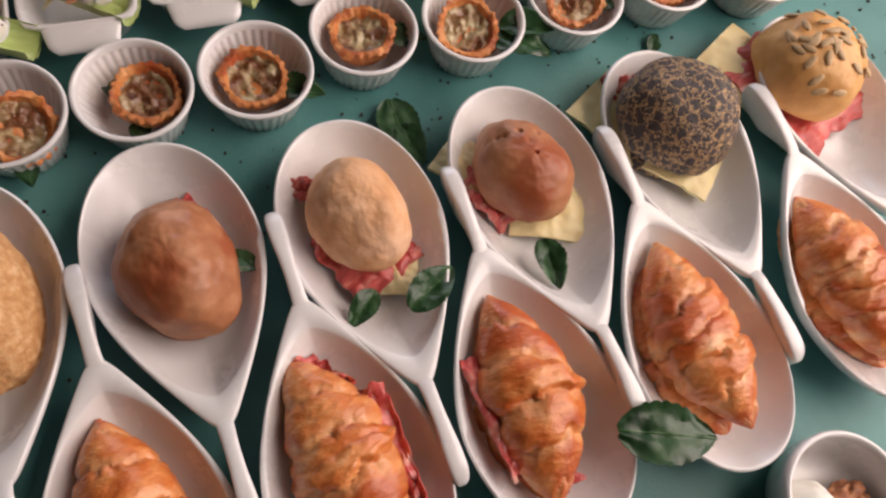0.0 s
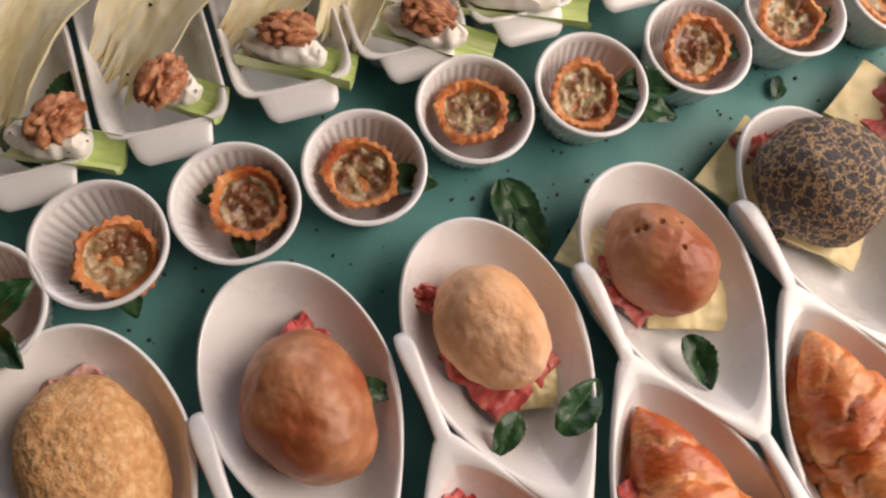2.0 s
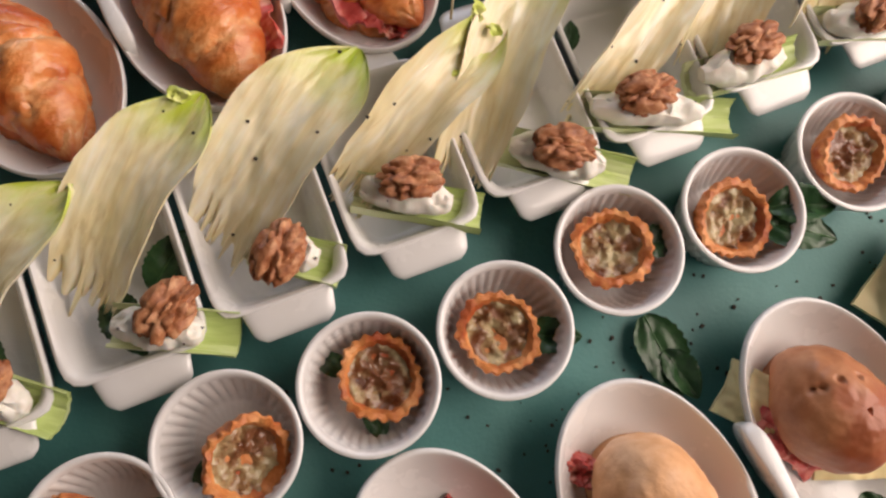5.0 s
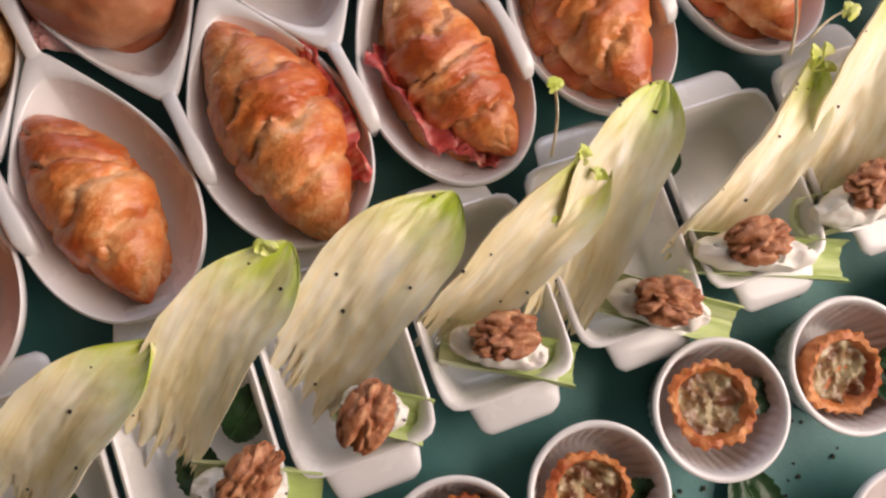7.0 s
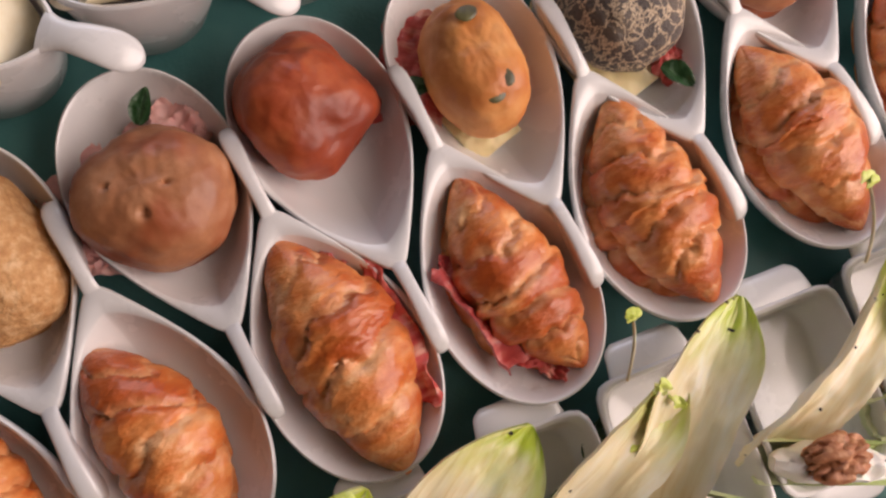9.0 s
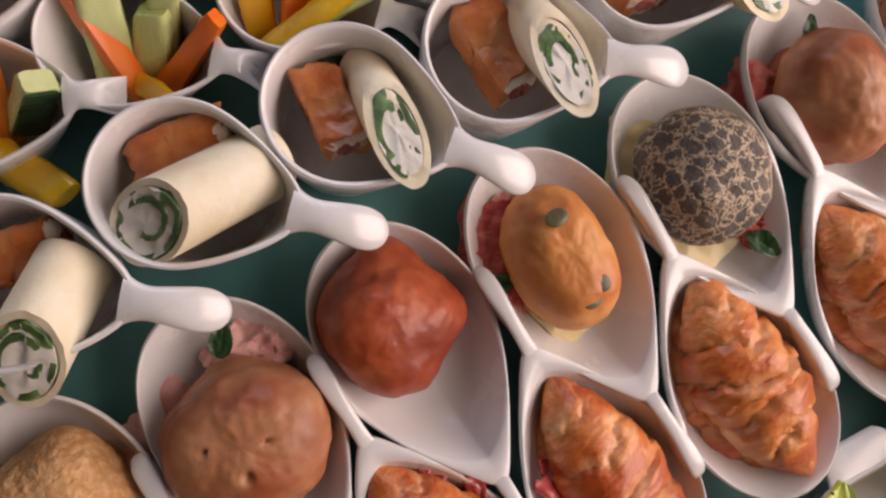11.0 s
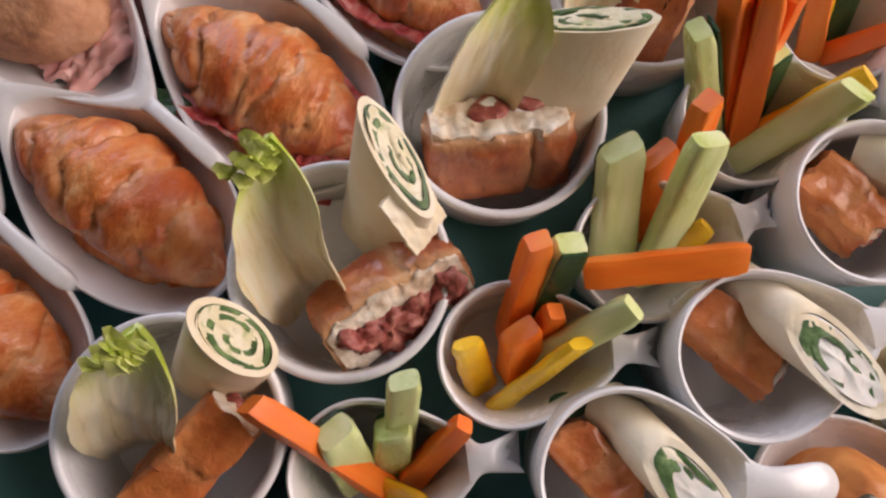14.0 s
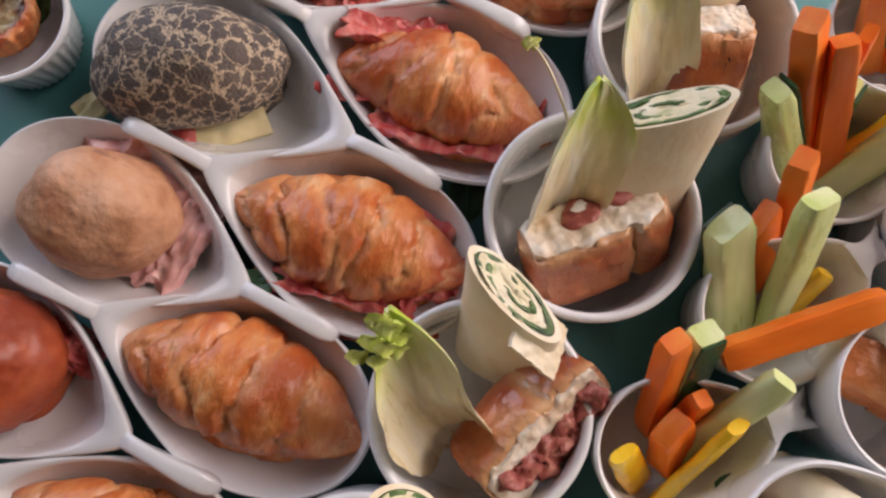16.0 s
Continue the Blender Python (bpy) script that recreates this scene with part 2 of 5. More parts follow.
def mesh_of(name, pieces, mat, smooth=True, values=None, attr=""):
    verts, faces, base = [], [], 0
    for v, f in pieces:
        verts += [tuple(q) for q in np.asarray(v).tolist()]
        faces += [tuple(k + base for k in q) for q in f]
        base = len(verts)
    me = bpy.data.meshes.new(name)
    me.from_pydata(verts, [], faces)
    bm = bmesh.new()
    bm.from_mesh(me)
    bmesh.ops.recalc_face_normals(bm, faces=bm.faces)
    bm.to_mesh(me)
    bm.free()
    if smooth:
        me.polygons.foreach_set("use_smooth", [True] * len(me.polygons))
        me.set_sharp_from_angle(angle=radians(50))
    if attr:
        me.attributes.new(attr, "FLOAT", "POINT").data.foreach_set("value", np.clip(np.asarray(values, float).ravel(), 0, 1).tolist())
    me.materials.append(mat)
    return me


def part(name, me, parent, label="", m=None):
    ob = new(name, me)
    ob.parent = parent
    if m is not None:
        ob.matrix_basis = m
    if label:
        ob["label"] = label
    return ob


def thing(name, label, category, m, group="", me=None):
    ob = tagged(new(name, me), label, category, group)
    ob.matrix_basis = m
    return ob


def wob(p, scale, seed=0.0, octaves=3):
    return noise.fractal(Vector(p) * scale + Vector((seed * 7.3, seed * 3.1, seed)), 0.9, 2.0, octaves)


def aim(a, b, spin=0.0):
    """The pose at a whose z axis runs to b."""
    d = Vector(b) - Vector(a)
    return Matrix.Translation(a) @ d.to_track_quat("Z", "Y").to_matrix().to_4x4() @ pose(0, 0, 0, 0, 0, spin)


def heading(dx, dy):
    return math.degrees(math.atan2(-dx, dy))


TAU = 2 * math.pi

# ---- setting ----
TOP = -0.75


def box(x0, y0, z0, x1, y1, z1):
    v = [(x, y, z) for z in (z0, z1) for x, y in ((x0, y0), (x1, y0), (x1, y1), (x0, y1))]
    return np.array(v, float), [(3, 2, 1, 0), (4, 5, 6, 7), (0, 1, 5, 4), (1, 2, 6, 5), (2, 3, 7, 6), (3, 0, 4, 7)]


def setting(name, label, category, pieces, mat):
    return tagged(new(name, mesh_of(name, pieces, mat, smooth=False)), label, category, kind="structure")


setting("floor", "brown wooden floor under the buffet table", "floor", [box(-2.4, -2, TOP - 0.1, 1.45, 3.1, TOP)], BOARDS)
setting("ceiling", "plain dim plaster ceiling", "ceiling", [box(-2.4, -2, 1.95, 1.45, 3.1, 2.05)], PLASTER)
setting("wall_south", "plain dim plaster wall", "wall", [box(-2.4, -2.1, TOP, 1.45, -2, 1.95)], PLASTER)
setting("wall_west", "plain dim plaster wall", "wall", [box(-2.5, -2.1, TOP, -2.4, 3.2, 1.95)], PLASTER)
setting("wall_north", "plain dim plaster wall with a wide window opening", "wall",
        [box(-2.4, 3.1, TOP, -1.2, 3.2, 1.95), box(0.8, 3.1, TOP, 1.45, 3.2, 1.95), box(-1.2, 3.1, TOP, 0.8, 3.2, 0.2), box(-1.2, 3.1, 1.7, 0.8, 3.2, 1.95)], PLASTER)
setting("wall_east", "plain dim plaster wall with a window opening", "wall",
        [box(1.45, -2.1, TOP, 1.55, 0.06, 1.95), box(1.45, 1.46, TOP, 1.55, 3.2, 1.95), box(1.45, 0.06, TOP, 1.55, 1.46, 0.16), box(1.45, 0.06, 1.44, 1.55, 1.46, 1.95)], PLASTER)

# ---- table ----
table = thing("buffet_table", "long buffet table with a smooth teal top", "table", pose(0.35, 0.75, 0, 0, 0, 28))
p = np.zeros((60, 90, 3))
for i in range(60):
    for j in range(90):
        x, y = (j / 89 - 0.5) * 1.6, i / 59 * 1.8 - 0.75
        p[i, j] = x, y, 0
part("tabletop", mesh_of("tabletop", [sheet(p, 0.03)], CLOTH), table)
for sx in (-0.74, 0.74):
    for sy in (-0.69, 0.99):
        part("leg", mesh_of("leg", [box(sx - 0.035, sy - 0.035, TOP, sx + 0.035, sy + 0.035, -0.031)], BOARDS, smooth=False), table)


# ---- dishes ----
def spoon_meshes(sx, sy):
    """A deep egg-shaped spoon dish; its two rims run together at the narrow end into a web and a slim deep handle along +y."""
    n = 96

    def half_width(y):
        u = min(1.0, y / 0.092)
        return 0.0452 * max(0.0, 1 - u ** 1.84) ** 1.08 * (1 - 0.06 * u) + 0.0044 * u ** 3

    ring, inner = [], []
    for k in range(n):
        a = TAU * k / n
        c, q = math.cos(a), math.sin(a)
        if c < 0:
            y, w = 0.067 * c, 0.0452 * abs(q) ** 0.94
            ring.append((math.copysign(w, q) * sx, (y - 0.003) * sy))
            inner.append(ring[-1])
        else:
            y = 0.092 * c
            w = half_width(y) * (1 - c ** 40) ** 0.5
            ring.append((math.copysign(w, q) * sx, (y - 0.003) * sy))
            # the hollow ends in a round before the web
            inner.append((math.copysign(0.0440 * abs(q) ** 1.35, q) * sx * (0.985 - 0.10 * c), (0.079 * c - 0.003) * sy))
    prof = [(0.02, 0.0055), (0.2, 0.0057), (0.36, 0.0064), (0.50, 0.0080), (0.62, 0.0105), (0.73, 0.0142), (0.82, 0.0186), (0.89, 0.0232), (0.945, 0.0276), (0.975, 0.0300), (0.99, 0.0310)]
    outside = [(1.0, 0.0313), (1.018, 0.0308), (1.026, 0.0295), (1.015, 0.0270), (0.97, 0.0220), (0.87, 0.0150), (0.72, 0.0075), (0.58, 0.0020), (0.54, 0.0), (0.02, 0.0)]

    def lift(y, z):
        return 0.0035 * max(0.0, y / (0.09 * sy)) ** 2 * (z / 0.0313)

    rows = []
    for k, z in prof:
        rows.append([(x * k, y * k, z + lift(y * k, z)) for x, y in inner])
    for k, z in outside:
        rows.append([(x * k, y * k, z + lift(y, z)) for x, y in ring])
    bowl = mesh_of("bowl", [tube(rows)], PORCELAIN)
    rows = []
    for i in range(72):
        u = i / 71
        y = 0.0780 + 0.0655 * math.sin(math.pi / 2 * u) ** 1.1
        t = max(0.0, (y - 0.089) / 0.0545)
        w = half_width(y + 0.003) * 0.93 if y < 0.089 else 0.0040 - 0.0007 * math.sin(math.pi * min(1, t * 1.5)) + 0.0009 * t
        end = max(0.0, 1 - max(0, (t - 0.78) / 0.22) ** 2.2) ** 0.5
        w = w * (0.25 + 0.75 * end) + 0.0002
        root = min(1.0, max(0.0, (y - 0.0780) / 0.016))
        root = root * root * (3 - 2 * root)
        top = 0.0318 + 0.0026 * root + 0.0048 * math.sin(math.pi * 0.62 * t) - 0.0045 * t * t - 0.0060 * (1 - end)
        deep = (0.0015 + 0.0190 * min(1.0, t * 2.0) ** 0.9) * (0.25 + 0.75 * end)
        row = []
        for a in np.arange(24) * TAU / 24:
            c, h = math.copysign(abs(math.cos(a)) ** 0.85, math.cos(a)), math.copysign(abs(math.sin(a)) ** 0.85, math.sin(a))
            row.append((w * sx * c * (1.0 if h > 0 else 1 + 0.30 * h), y * sy, top + ((0.0004 + 0.0014 * root) * h if h > 0 else deep * h)))
        rows.append(row)
    return bowl, mesh_of("handle", [tube(rows)], PORCELAIN)


SPOON = {"large": spoon_meshes(1.0, 1.0), "small": spoon_meshes(0.885, 0.83)}


def spoon(kind, x, y, dx, dy, group):
    m = pose(x, y, 0.0006, 0, 0, heading(dx, dy))
    ob = thing("spoon_dish", f"{'large' if kind == 'large' else 'smaller'} glossy white porcelain spoon dish on the teal table", "dish", m, group)
    part("bowl", SPOON[kind][0], ob)
    part("handle", SPOON[kind][1], ob)
    return m


def lathe(prof, n=64, pleat=0.0, folds=0):
    rows = []
    for r, z, k in prof:
        rows.append([((r + pleat * k * math.cos(folds * a)) * math.cos(a), (r + pleat * k * math.cos(folds * a)) * math.sin(a), z) for a in np.arange(n) * TAU / n])
    return tube(rows)


def ring_of(prof, n=96):
    """A closed ring, turned from a closed outline."""
    return surf([[(r * math.cos(a), r * math.sin(a), z) for a in np.arange(n) * TAU / n] for r, z in prof], cu=True, cv=True)


PLEATED = (mesh_of("cup_body", [lathe([(0.001, 0.004, 0), (0.019, 0.004, 0), (0.0215, 0.0055, 1), (0.0245, 0.013, 1), (0.0275, 0.022, 1), (0.0300, 0.0300, 0.8), (0.0316, 0.0302, 0.3),
                          (0.0300, 0.023, 1), (0.0262, 0.010, 1), (0.0240, 0.001, 1), (0.0232, 0.0, 0.5), (0.001, 0.0, 0)], 144, 0.00055, 36)], PORCELAIN),
           mesh_of("rim", [ring_of([(0.0292, 0.0290), (0.0300, 0.0318), (0.0310, 0.0331), (0.0322, 0.0334), (0.0332, 0.0327), (0.0333, 0.0310), (0.0322, 0.0292)])], PORCELAIN))


def pleated_cup(x, y, turn=0.0):
    ob = thing("pleated_cup", "small white pleated porcelain cup on the teal table", "cup", pose(x, y, 0.0006, 0, 0, turn), "pleated cups")
    part("cup_body", PLEATED[0], ob)
    part("rim", PLEATED[1], ob)


def round_cup(name, r, h, wall=0.003, taper=0.86):
    prof = [(0.001, 0.005, 0), (r * taper - wall - 0.006, 0.005, 0), (r * taper - wall - 0.001, 0.008, 0), (r * (taper + 1) / 2 - wall, h * 0.5, 0), (r - wall, h - 0.002, 0), (r - wall * 0.75, h - 0.0004, 0), (r - wall * 0.4, h, 0), (r - wall * 0.1, h - 0.0006, 0), (r, h - 0.0022, 0),
            (r * (taper + 1) / 2 + 0.001, h * 0.5, 0), (r * taper, 0.006, 0), (r * taper - 0.004, 0.0, 0), (0.001, 0.0, 0)]
    return mesh_of(name, [lathe(prof, 72)], PORCELAIN)


def cup_with_handle(r, h, reach, paddle, taper, root=0.002, drop=0.007, nose=0.015, sharp=4.0, fork=0.0):
    """A round cup whose rim runs out along +x into a flat handle with a rounded end."""
    n = 72

    def ring(rr, pull):
        out = []
        for k in range(n):
            a = TAU * k / n
            q = max(0.0, math.cos(a)) ** sharp * pull
            out.append((rr * math.cos(a) + q * nose, rr * math.sin(a) * (1 - 0.10 * q)))
        return out

    prof = [(0.03, 0.005, 0), (taper - 0.16, 0.005, 0), (taper - 0.10, 0.008, 0.1), ((taper + 1) / 2 - 0.085, h * 0.5, 0.5), (0.915, h - 0.002, 1), (0.935, h - 0.0004, 1), (0.965, h, 1), (0.99, h - 0.0006, 1), (1.0, h - 0.002, 1),
            ((taper + 1) / 2 + 0.01, h * 0.5, 0.5), (taper, 0.006, 0.1), (taper - 0.10, 0, 0), (0.03, 0, 0)]
    rows = [[(x, y, z) for x, y in ring(k * r, pull)] for k, z, pull in prof]
    body = mesh_of("cup_body", [tube(rows)], PORCELAIN)
    rows = []
    for i in range(28):
        u = math.sin(math.pi / 2 * i / 27) if not fork else i / 27
        x = r + nose - 0.006 + (reach - r - nose + 0.006) * u
        end = 1.0 if fork else max(0.0, 1 - max(0, (u - 0.62) / 0.38) ** 2.3) ** 0.5
        w = (0.0050 + root * math.exp(-(u / 0.16) ** 2) + paddle * max(0, u - 0.12) ** (1.6 if fork else 0.8)) * end + 0.0003
        z = h - 0.0024 - drop * u * u + 0.003 * math.sin(math.pi * u)
        thick = 0.0030 * (1 - 0.55 * u) if fork else 0.0034 * (0.35 + 0.65 * end)
        row = []
        for a in np.arange(24) * TAU / 24:
            c = math.cos(a)
            row.append((x - fork * u ** 3 * (1 - abs(c) ** 1.3) + 0.35 * fork * u ** 3 * math.cos(3 * math.pi * c) * (1 - abs(c)), w * c, z + thick * math.sin(a)))
        rows.append(row)
    return body, mesh_of("handle", [tube(rows)], PORCELAIN)


DIP = cup_with_handle(0.0345, 0.066, 0.0865, 0.0058, 0.88, 0.0045, 0.006, 0.017, 3.2)
VEG = cup_with_handle(0.0305, 0.050, 0.065, 0.0050, 0.80, 0.005, 0.006, 0.017, 2.6, 0.006)


def round_rim(r, h, wall):
    return mesh_of("rim", [ring_of([(r - wall - 0.0004, h - 0.004), (r - wall, h - 0.0006), (r - wall * 0.7, h + 0.0006), (r - wall * 0.35, h + 0.0009), (r, h + 0.0004), (r + 0.0006, h - 0.001), (r + 0.0004, h - 0.0035)])], PORCELAIN)


RAMEKIN = round_cup("cup_body", 0.0455, 0.050, 0.0035, 0.93), round_rim(0.0455, 0.050, 0.0035)


def tray_mesh():
    """A deep oblong dish with sloping walls and a flat lug at each short end; it runs along y."""
    n = 64

    def ring(a, b, z, p=6.0):
        out = []
        for k in range(n):
            t = TAU * (k + 0.5) / n
            c, s = math.cos(t), math.sin(t)
            r = (abs(c) ** p + abs(s) ** p) ** (-1 / p)
            out.append((a * r * c, b * r * s, z))
        return out

    A, B, H = 0.0335, 0.046, 0.030
    body = mesh_of("tray_body", [tube([ring(0.001, 0.001, 0.004), ring(A - 0.012, B - 0.012, 0.004), ring(A - 0.009, B - 0.009, 0.006), ring(A - 0.0045, B - 0.0045, H - 0.004), ring(A - 0.0028, B - 0.0028, H - 0.0006, 8), ring(A - 0.0015, B - 0.0015, H, 8),
                                      ring(A - 0.0003, B - 0.0003, H - 0.0006, 8), ring(A, B, H - 0.002, 8), ring(A - 0.003, B - 0.003, H - 0.008), ring(A - 0.008, B - 0.008, 0.002), ring(A - 0.010, B - 0.010, 0), ring(0.001, 0.001, 0)])], PORCELAIN)
    lugs = []
    for s in (-1, 1):
        rows = []
        for i in range(9):
            u = i / 8
            w = 0.0225 - 0.0035 * u - 0.004 * max(0, (u - 0.7) / 0.3) ** 2
            t = 0.0022 * (1 - 0.6 * max(0, (u - 0.8) / 0.2) ** 2)
            rows.append([(math.copysign(abs(math.cos(a)) ** 0.3, math.cos(a)) * w, s * (B - 0.002 + 0.0165 * u), H - 0.003 - 0.004 * u * u + t * math.sin(a)) for a in (np.arange(20) + 0.5) * TAU / 20])
        lugs.append(mesh_of("lug", [tube(rows)], PORCELAIN))
    return body, lugs


TRAY = tray_mesh()


# ---- food ----
def croissant_mesh(seed, L=0.116, W=0.054, H=0.046, bend=0.008, turns=2.6):
    """Rolled dough: broad bands that step down from the middle to the two points, with flaky layers at their edges."""
    rnd = random.Random(seed)
    nu, nv = 128, 72
    ph, lean, lean2 = rnd.random(), rnd.uniform(-0.9, 0.9), rnd.uniform(-0.6, 0.6)
    size = [rnd.uniform(-0.06, 0.06) for _ in range(16)]
    rows, groove = [], []
    for i in range(nu):
        u = i / (nu - 1)
        s = 2 * u - 1
        env = max(0.02, 1 - abs(s) ** 1.75) ** 0.78
        row = []
        for j in range(nv):
            a = TAU * j / nv
            ca, sa = math.cos(a), math.sin(a)
            s2 = s + 0.22 * (ph - 0.5) + 0.15 * wob((u * 2.2, ca, sa), 1.0, seed) + 0.03 * wob((u * 9, ca * 3, sa * 3), 1.0, seed + 6)
            q = abs(s2) * turns + 0.62 + (lean if s2 > 0 else lean2) * 0.5 * ca + 0.10 * math.sin(2 * a + ph * 6)
            q = max(0.0, q)
            f = q % 1.0
            deep = 0.55 + 0.75 * abs(wob((u * 3, ca * 1.4, sa * 1.4), 1.2, seed + 8))
            rise = min(1.0, f / 0.42)
            rise = rise * (2 - rise)
            fall = 1 - max(0.0, (f - 0.84) / 0.16) ** 2
            lobe = (0.12 + 0.88 * rise) * fall
            k = env * (0.80 + 0.225 * (1 - (1 - lobe) * deep) + size[min(7, int(q)) + (8 if s2 > 0 else 0)] * min(1, f * 4) * fall)
            x, z = ca * W / 2 * k, sa * H / 2 * k
            if z < 0:
                z *= 0.72
            y = s * L / 2
            # thin leaves of pastry run along each band
            flake = math.sin(40 * f + 5 * wob((u * 5, ca * 2, sa * 2), 1.3, seed + 3))
            d = 0.0013 * flake * max(0.0, wob((u * 4, ca * 2, sa * 2), 1.4, seed + 4)) + 0.0012 * wob((x, y, z), 95, seed + 2) + 0.0045 * wob((x, y, z), 26, seed + 5)
            row.append((x * (1 + d * 22) + bend * s * s, y, z * (1 + d * 22)))
            groove.append(max(0.0, 1 - f * 3.4) * min(1.0, deep) * 0.9 + 0.35 * max(0.0, flake) * max(0.0, wob((u * 4, ca * 2, sa * 2), 1.4, seed + 4)) + 0.55 * max(0.0, -sa) ** 0.6)
        rows.append(row)
    p = np.array(rows)
    p[..., 2] += 0.36 * H - 0.002
    return mesh_of("croissant", [tube(p)], CRUST, values=groove, attr="groove")


def dome_mesh(name, mat, seed, rx, ry, h, low=0.35, rough=0.004, scale=30, fine=0.0006, square=2.0, pits=()):
    """A baked roll: a dome with a tucked edge."""
    nu, nv = (84, 84) if name == "bun_top" else (30, 48)
    rows = []
    for i in range(nu):
        t = i / (nu - 1) * math.pi
        row = []
        for j in range(nv):
            a = TAU * j / nv
            c, s = math.cos(a), math.sin(a)
            q = (abs(c) ** square + abs(s) ** square) ** (-1 / square)
            r = math.sin(t) ** 0.82 + 0.0005
            z = math.cos(t) * (h if t < math.pi / 2 else h * low)
            x, y = rx * q * c * r, ry * q * s * r
            d = rough * wob((x, y, z), scale, seed, 2) + fine * wob((x, y, z), 130, seed, 3)
            for px, py, pr in pits:
                d -= 0.0026 * math.exp(-(((x - px) / pr) ** 2 + ((y - py) / pr) ** 2) ** 2) if z > 0 else 0
            g = Vector((x, y, z)).normalized()
            row.append((x + g.x * d, y + g.y * d, z + g.z * d))
        rows.append(row)
    p = np.array(rows)
    p[..., 2] += h * low
    return mesh_of(name, [tube(p)], mat)


def slice_mesh(name, mat, seed, w, l, wave, thick, curl=0.0, ragged=0.0):
    """A soft thin slice, rumpled by noise."""
    n = 26
    p = np.zeros((n, n, 3))
    for i in range(n):
        for j in range(n):
            u, v = i / (n - 1) * 2 - 1, j / (n - 1) * 2 - 1
            k = 1 + ragged * wob((u, v, 0), 1.7, seed)
            p[i, j] = u * w / 2 * k, v * l / 2 * k, wave * wob((u, v, 0.3), 1.6, seed) + 0.35 * wave * wob((u, v, 0.3), 5, seed) - curl * (u * u + v * v)
    return mesh_of(name, [sheet(p, thick)], mat)


def leaf_mesh(seed, length=0.05, width=0.028, cup=0.25):
    n, m = 26, 13
    p = np.zeros((n, m, 3))
    for i in range(n):
        u = i / (n - 1)
        w = width / 2 * (math.sin(math.pi * min(1, u * 0.98 + 0.02) ** 0.8) ** 0.75) * (1 + 0.05 * math.sin(u * 60)) + 0.0006
        for j in range(m):
            v = j / (m - 1) * 2 - 1
            vein = 0.0007 * abs(math.sin((u * 9 - abs(v) * 1.6) * math.pi)) ** 0.5
            p[i, j] = v * w, u * length, 0.004 + abs(v) * w * cup + vein + 0.004 * wob((u * 2, v, 0), 1.0, seed) - 0.006 * (u - 0.4) ** 2 * 4 * 0.5
    rib = [[(q[0] + 0.00055 * math.cos(t), q[1], q[2] + 0.0004 + 0.0005 * math.sin(t)) for t in np.arange(6) * TAU / 6] for q in p[:-1, m // 2]]
    return mesh_of("blade", [sheet(p, 0.0005)], BASIL), mesh_of("midrib", [tube(rib)], LEAF_RIB)


LEAVES = [leaf_mesh(s, cup=c) for s, c in ((1, 0.2), (2, 0.45), (3, 0.3))]


def leaf(x, y, z, dx, dy, size=1.0, kind=0, tilt=0.0, roll=0.0, label="fresh dark green basil leaf garnish"):
    ob = thing("basil_leaf", label, "leaf", pose(x, y, z, tilt, roll, heading(dx, dy)), "basil leaves")
    ob.scale = (size, size, size)
    part("blade", LEAVES[kind % 3][0], ob)
    part("midrib", LEAVES[kind % 3][1], ob, "paler green midrib")
    return ob


def tartlet_meshes(seed):
    n = 96
    R, h = 0.0205, 0.015
    prof = [(0.001, 0.0, 0), (R - 0.0055, 0.0, 0.2), (R - 0.002, 0.008, 0.8), (R, h, 1), (R - 0.001, h + 0.0012, 0.9), (R - 0.0035, h + 0.001, 0.4), (R - 0.0055, h - 0.003, 0.2), (R - 0.0065, h - 0.006, 0)]
    rows = []
    for r, z, k in prof:
        row = []
        for a in np.arange(n) * TAU / n:
            q = r + 0.0008 * k * math.cos(22 * a) + 0.0030 * k * wob((math.cos(a), math.sin(a), z * 20), 1.3, seed)
            row.append((q * math.cos(a), q * math.sin(a), z + k * 0.002 * wob((math.cos(a), math.sin(a), 0), 2.2, seed + 3)))
        rows.append(row)
    crust = mesh_of("crust", [tube(rows)], TART)
    rows = []
    for i in range(16):
        r = (R - 0.0045) * (i / 15) + 0.0002
        rows.append([(r * math.cos(a), r * math.sin(a), h - 0.0045 + 0.0032 * wob((r * math.cos(a), r * math.sin(a), 0), 170, seed) + 0.002 * wob((r * math.cos(a), r * math.sin(a), 0), 60, seed) + 0.0018 * (i / 15) ** 3) for a in np.arange(48) * TAU / 48])
    rows.append([(q[0] * 0.9, q[1] * 0.9, h - 0.0098) for q in rows[-1]])
    filling = mesh_of("filling", [tube(rows)], FILLING)
    return crust, filling


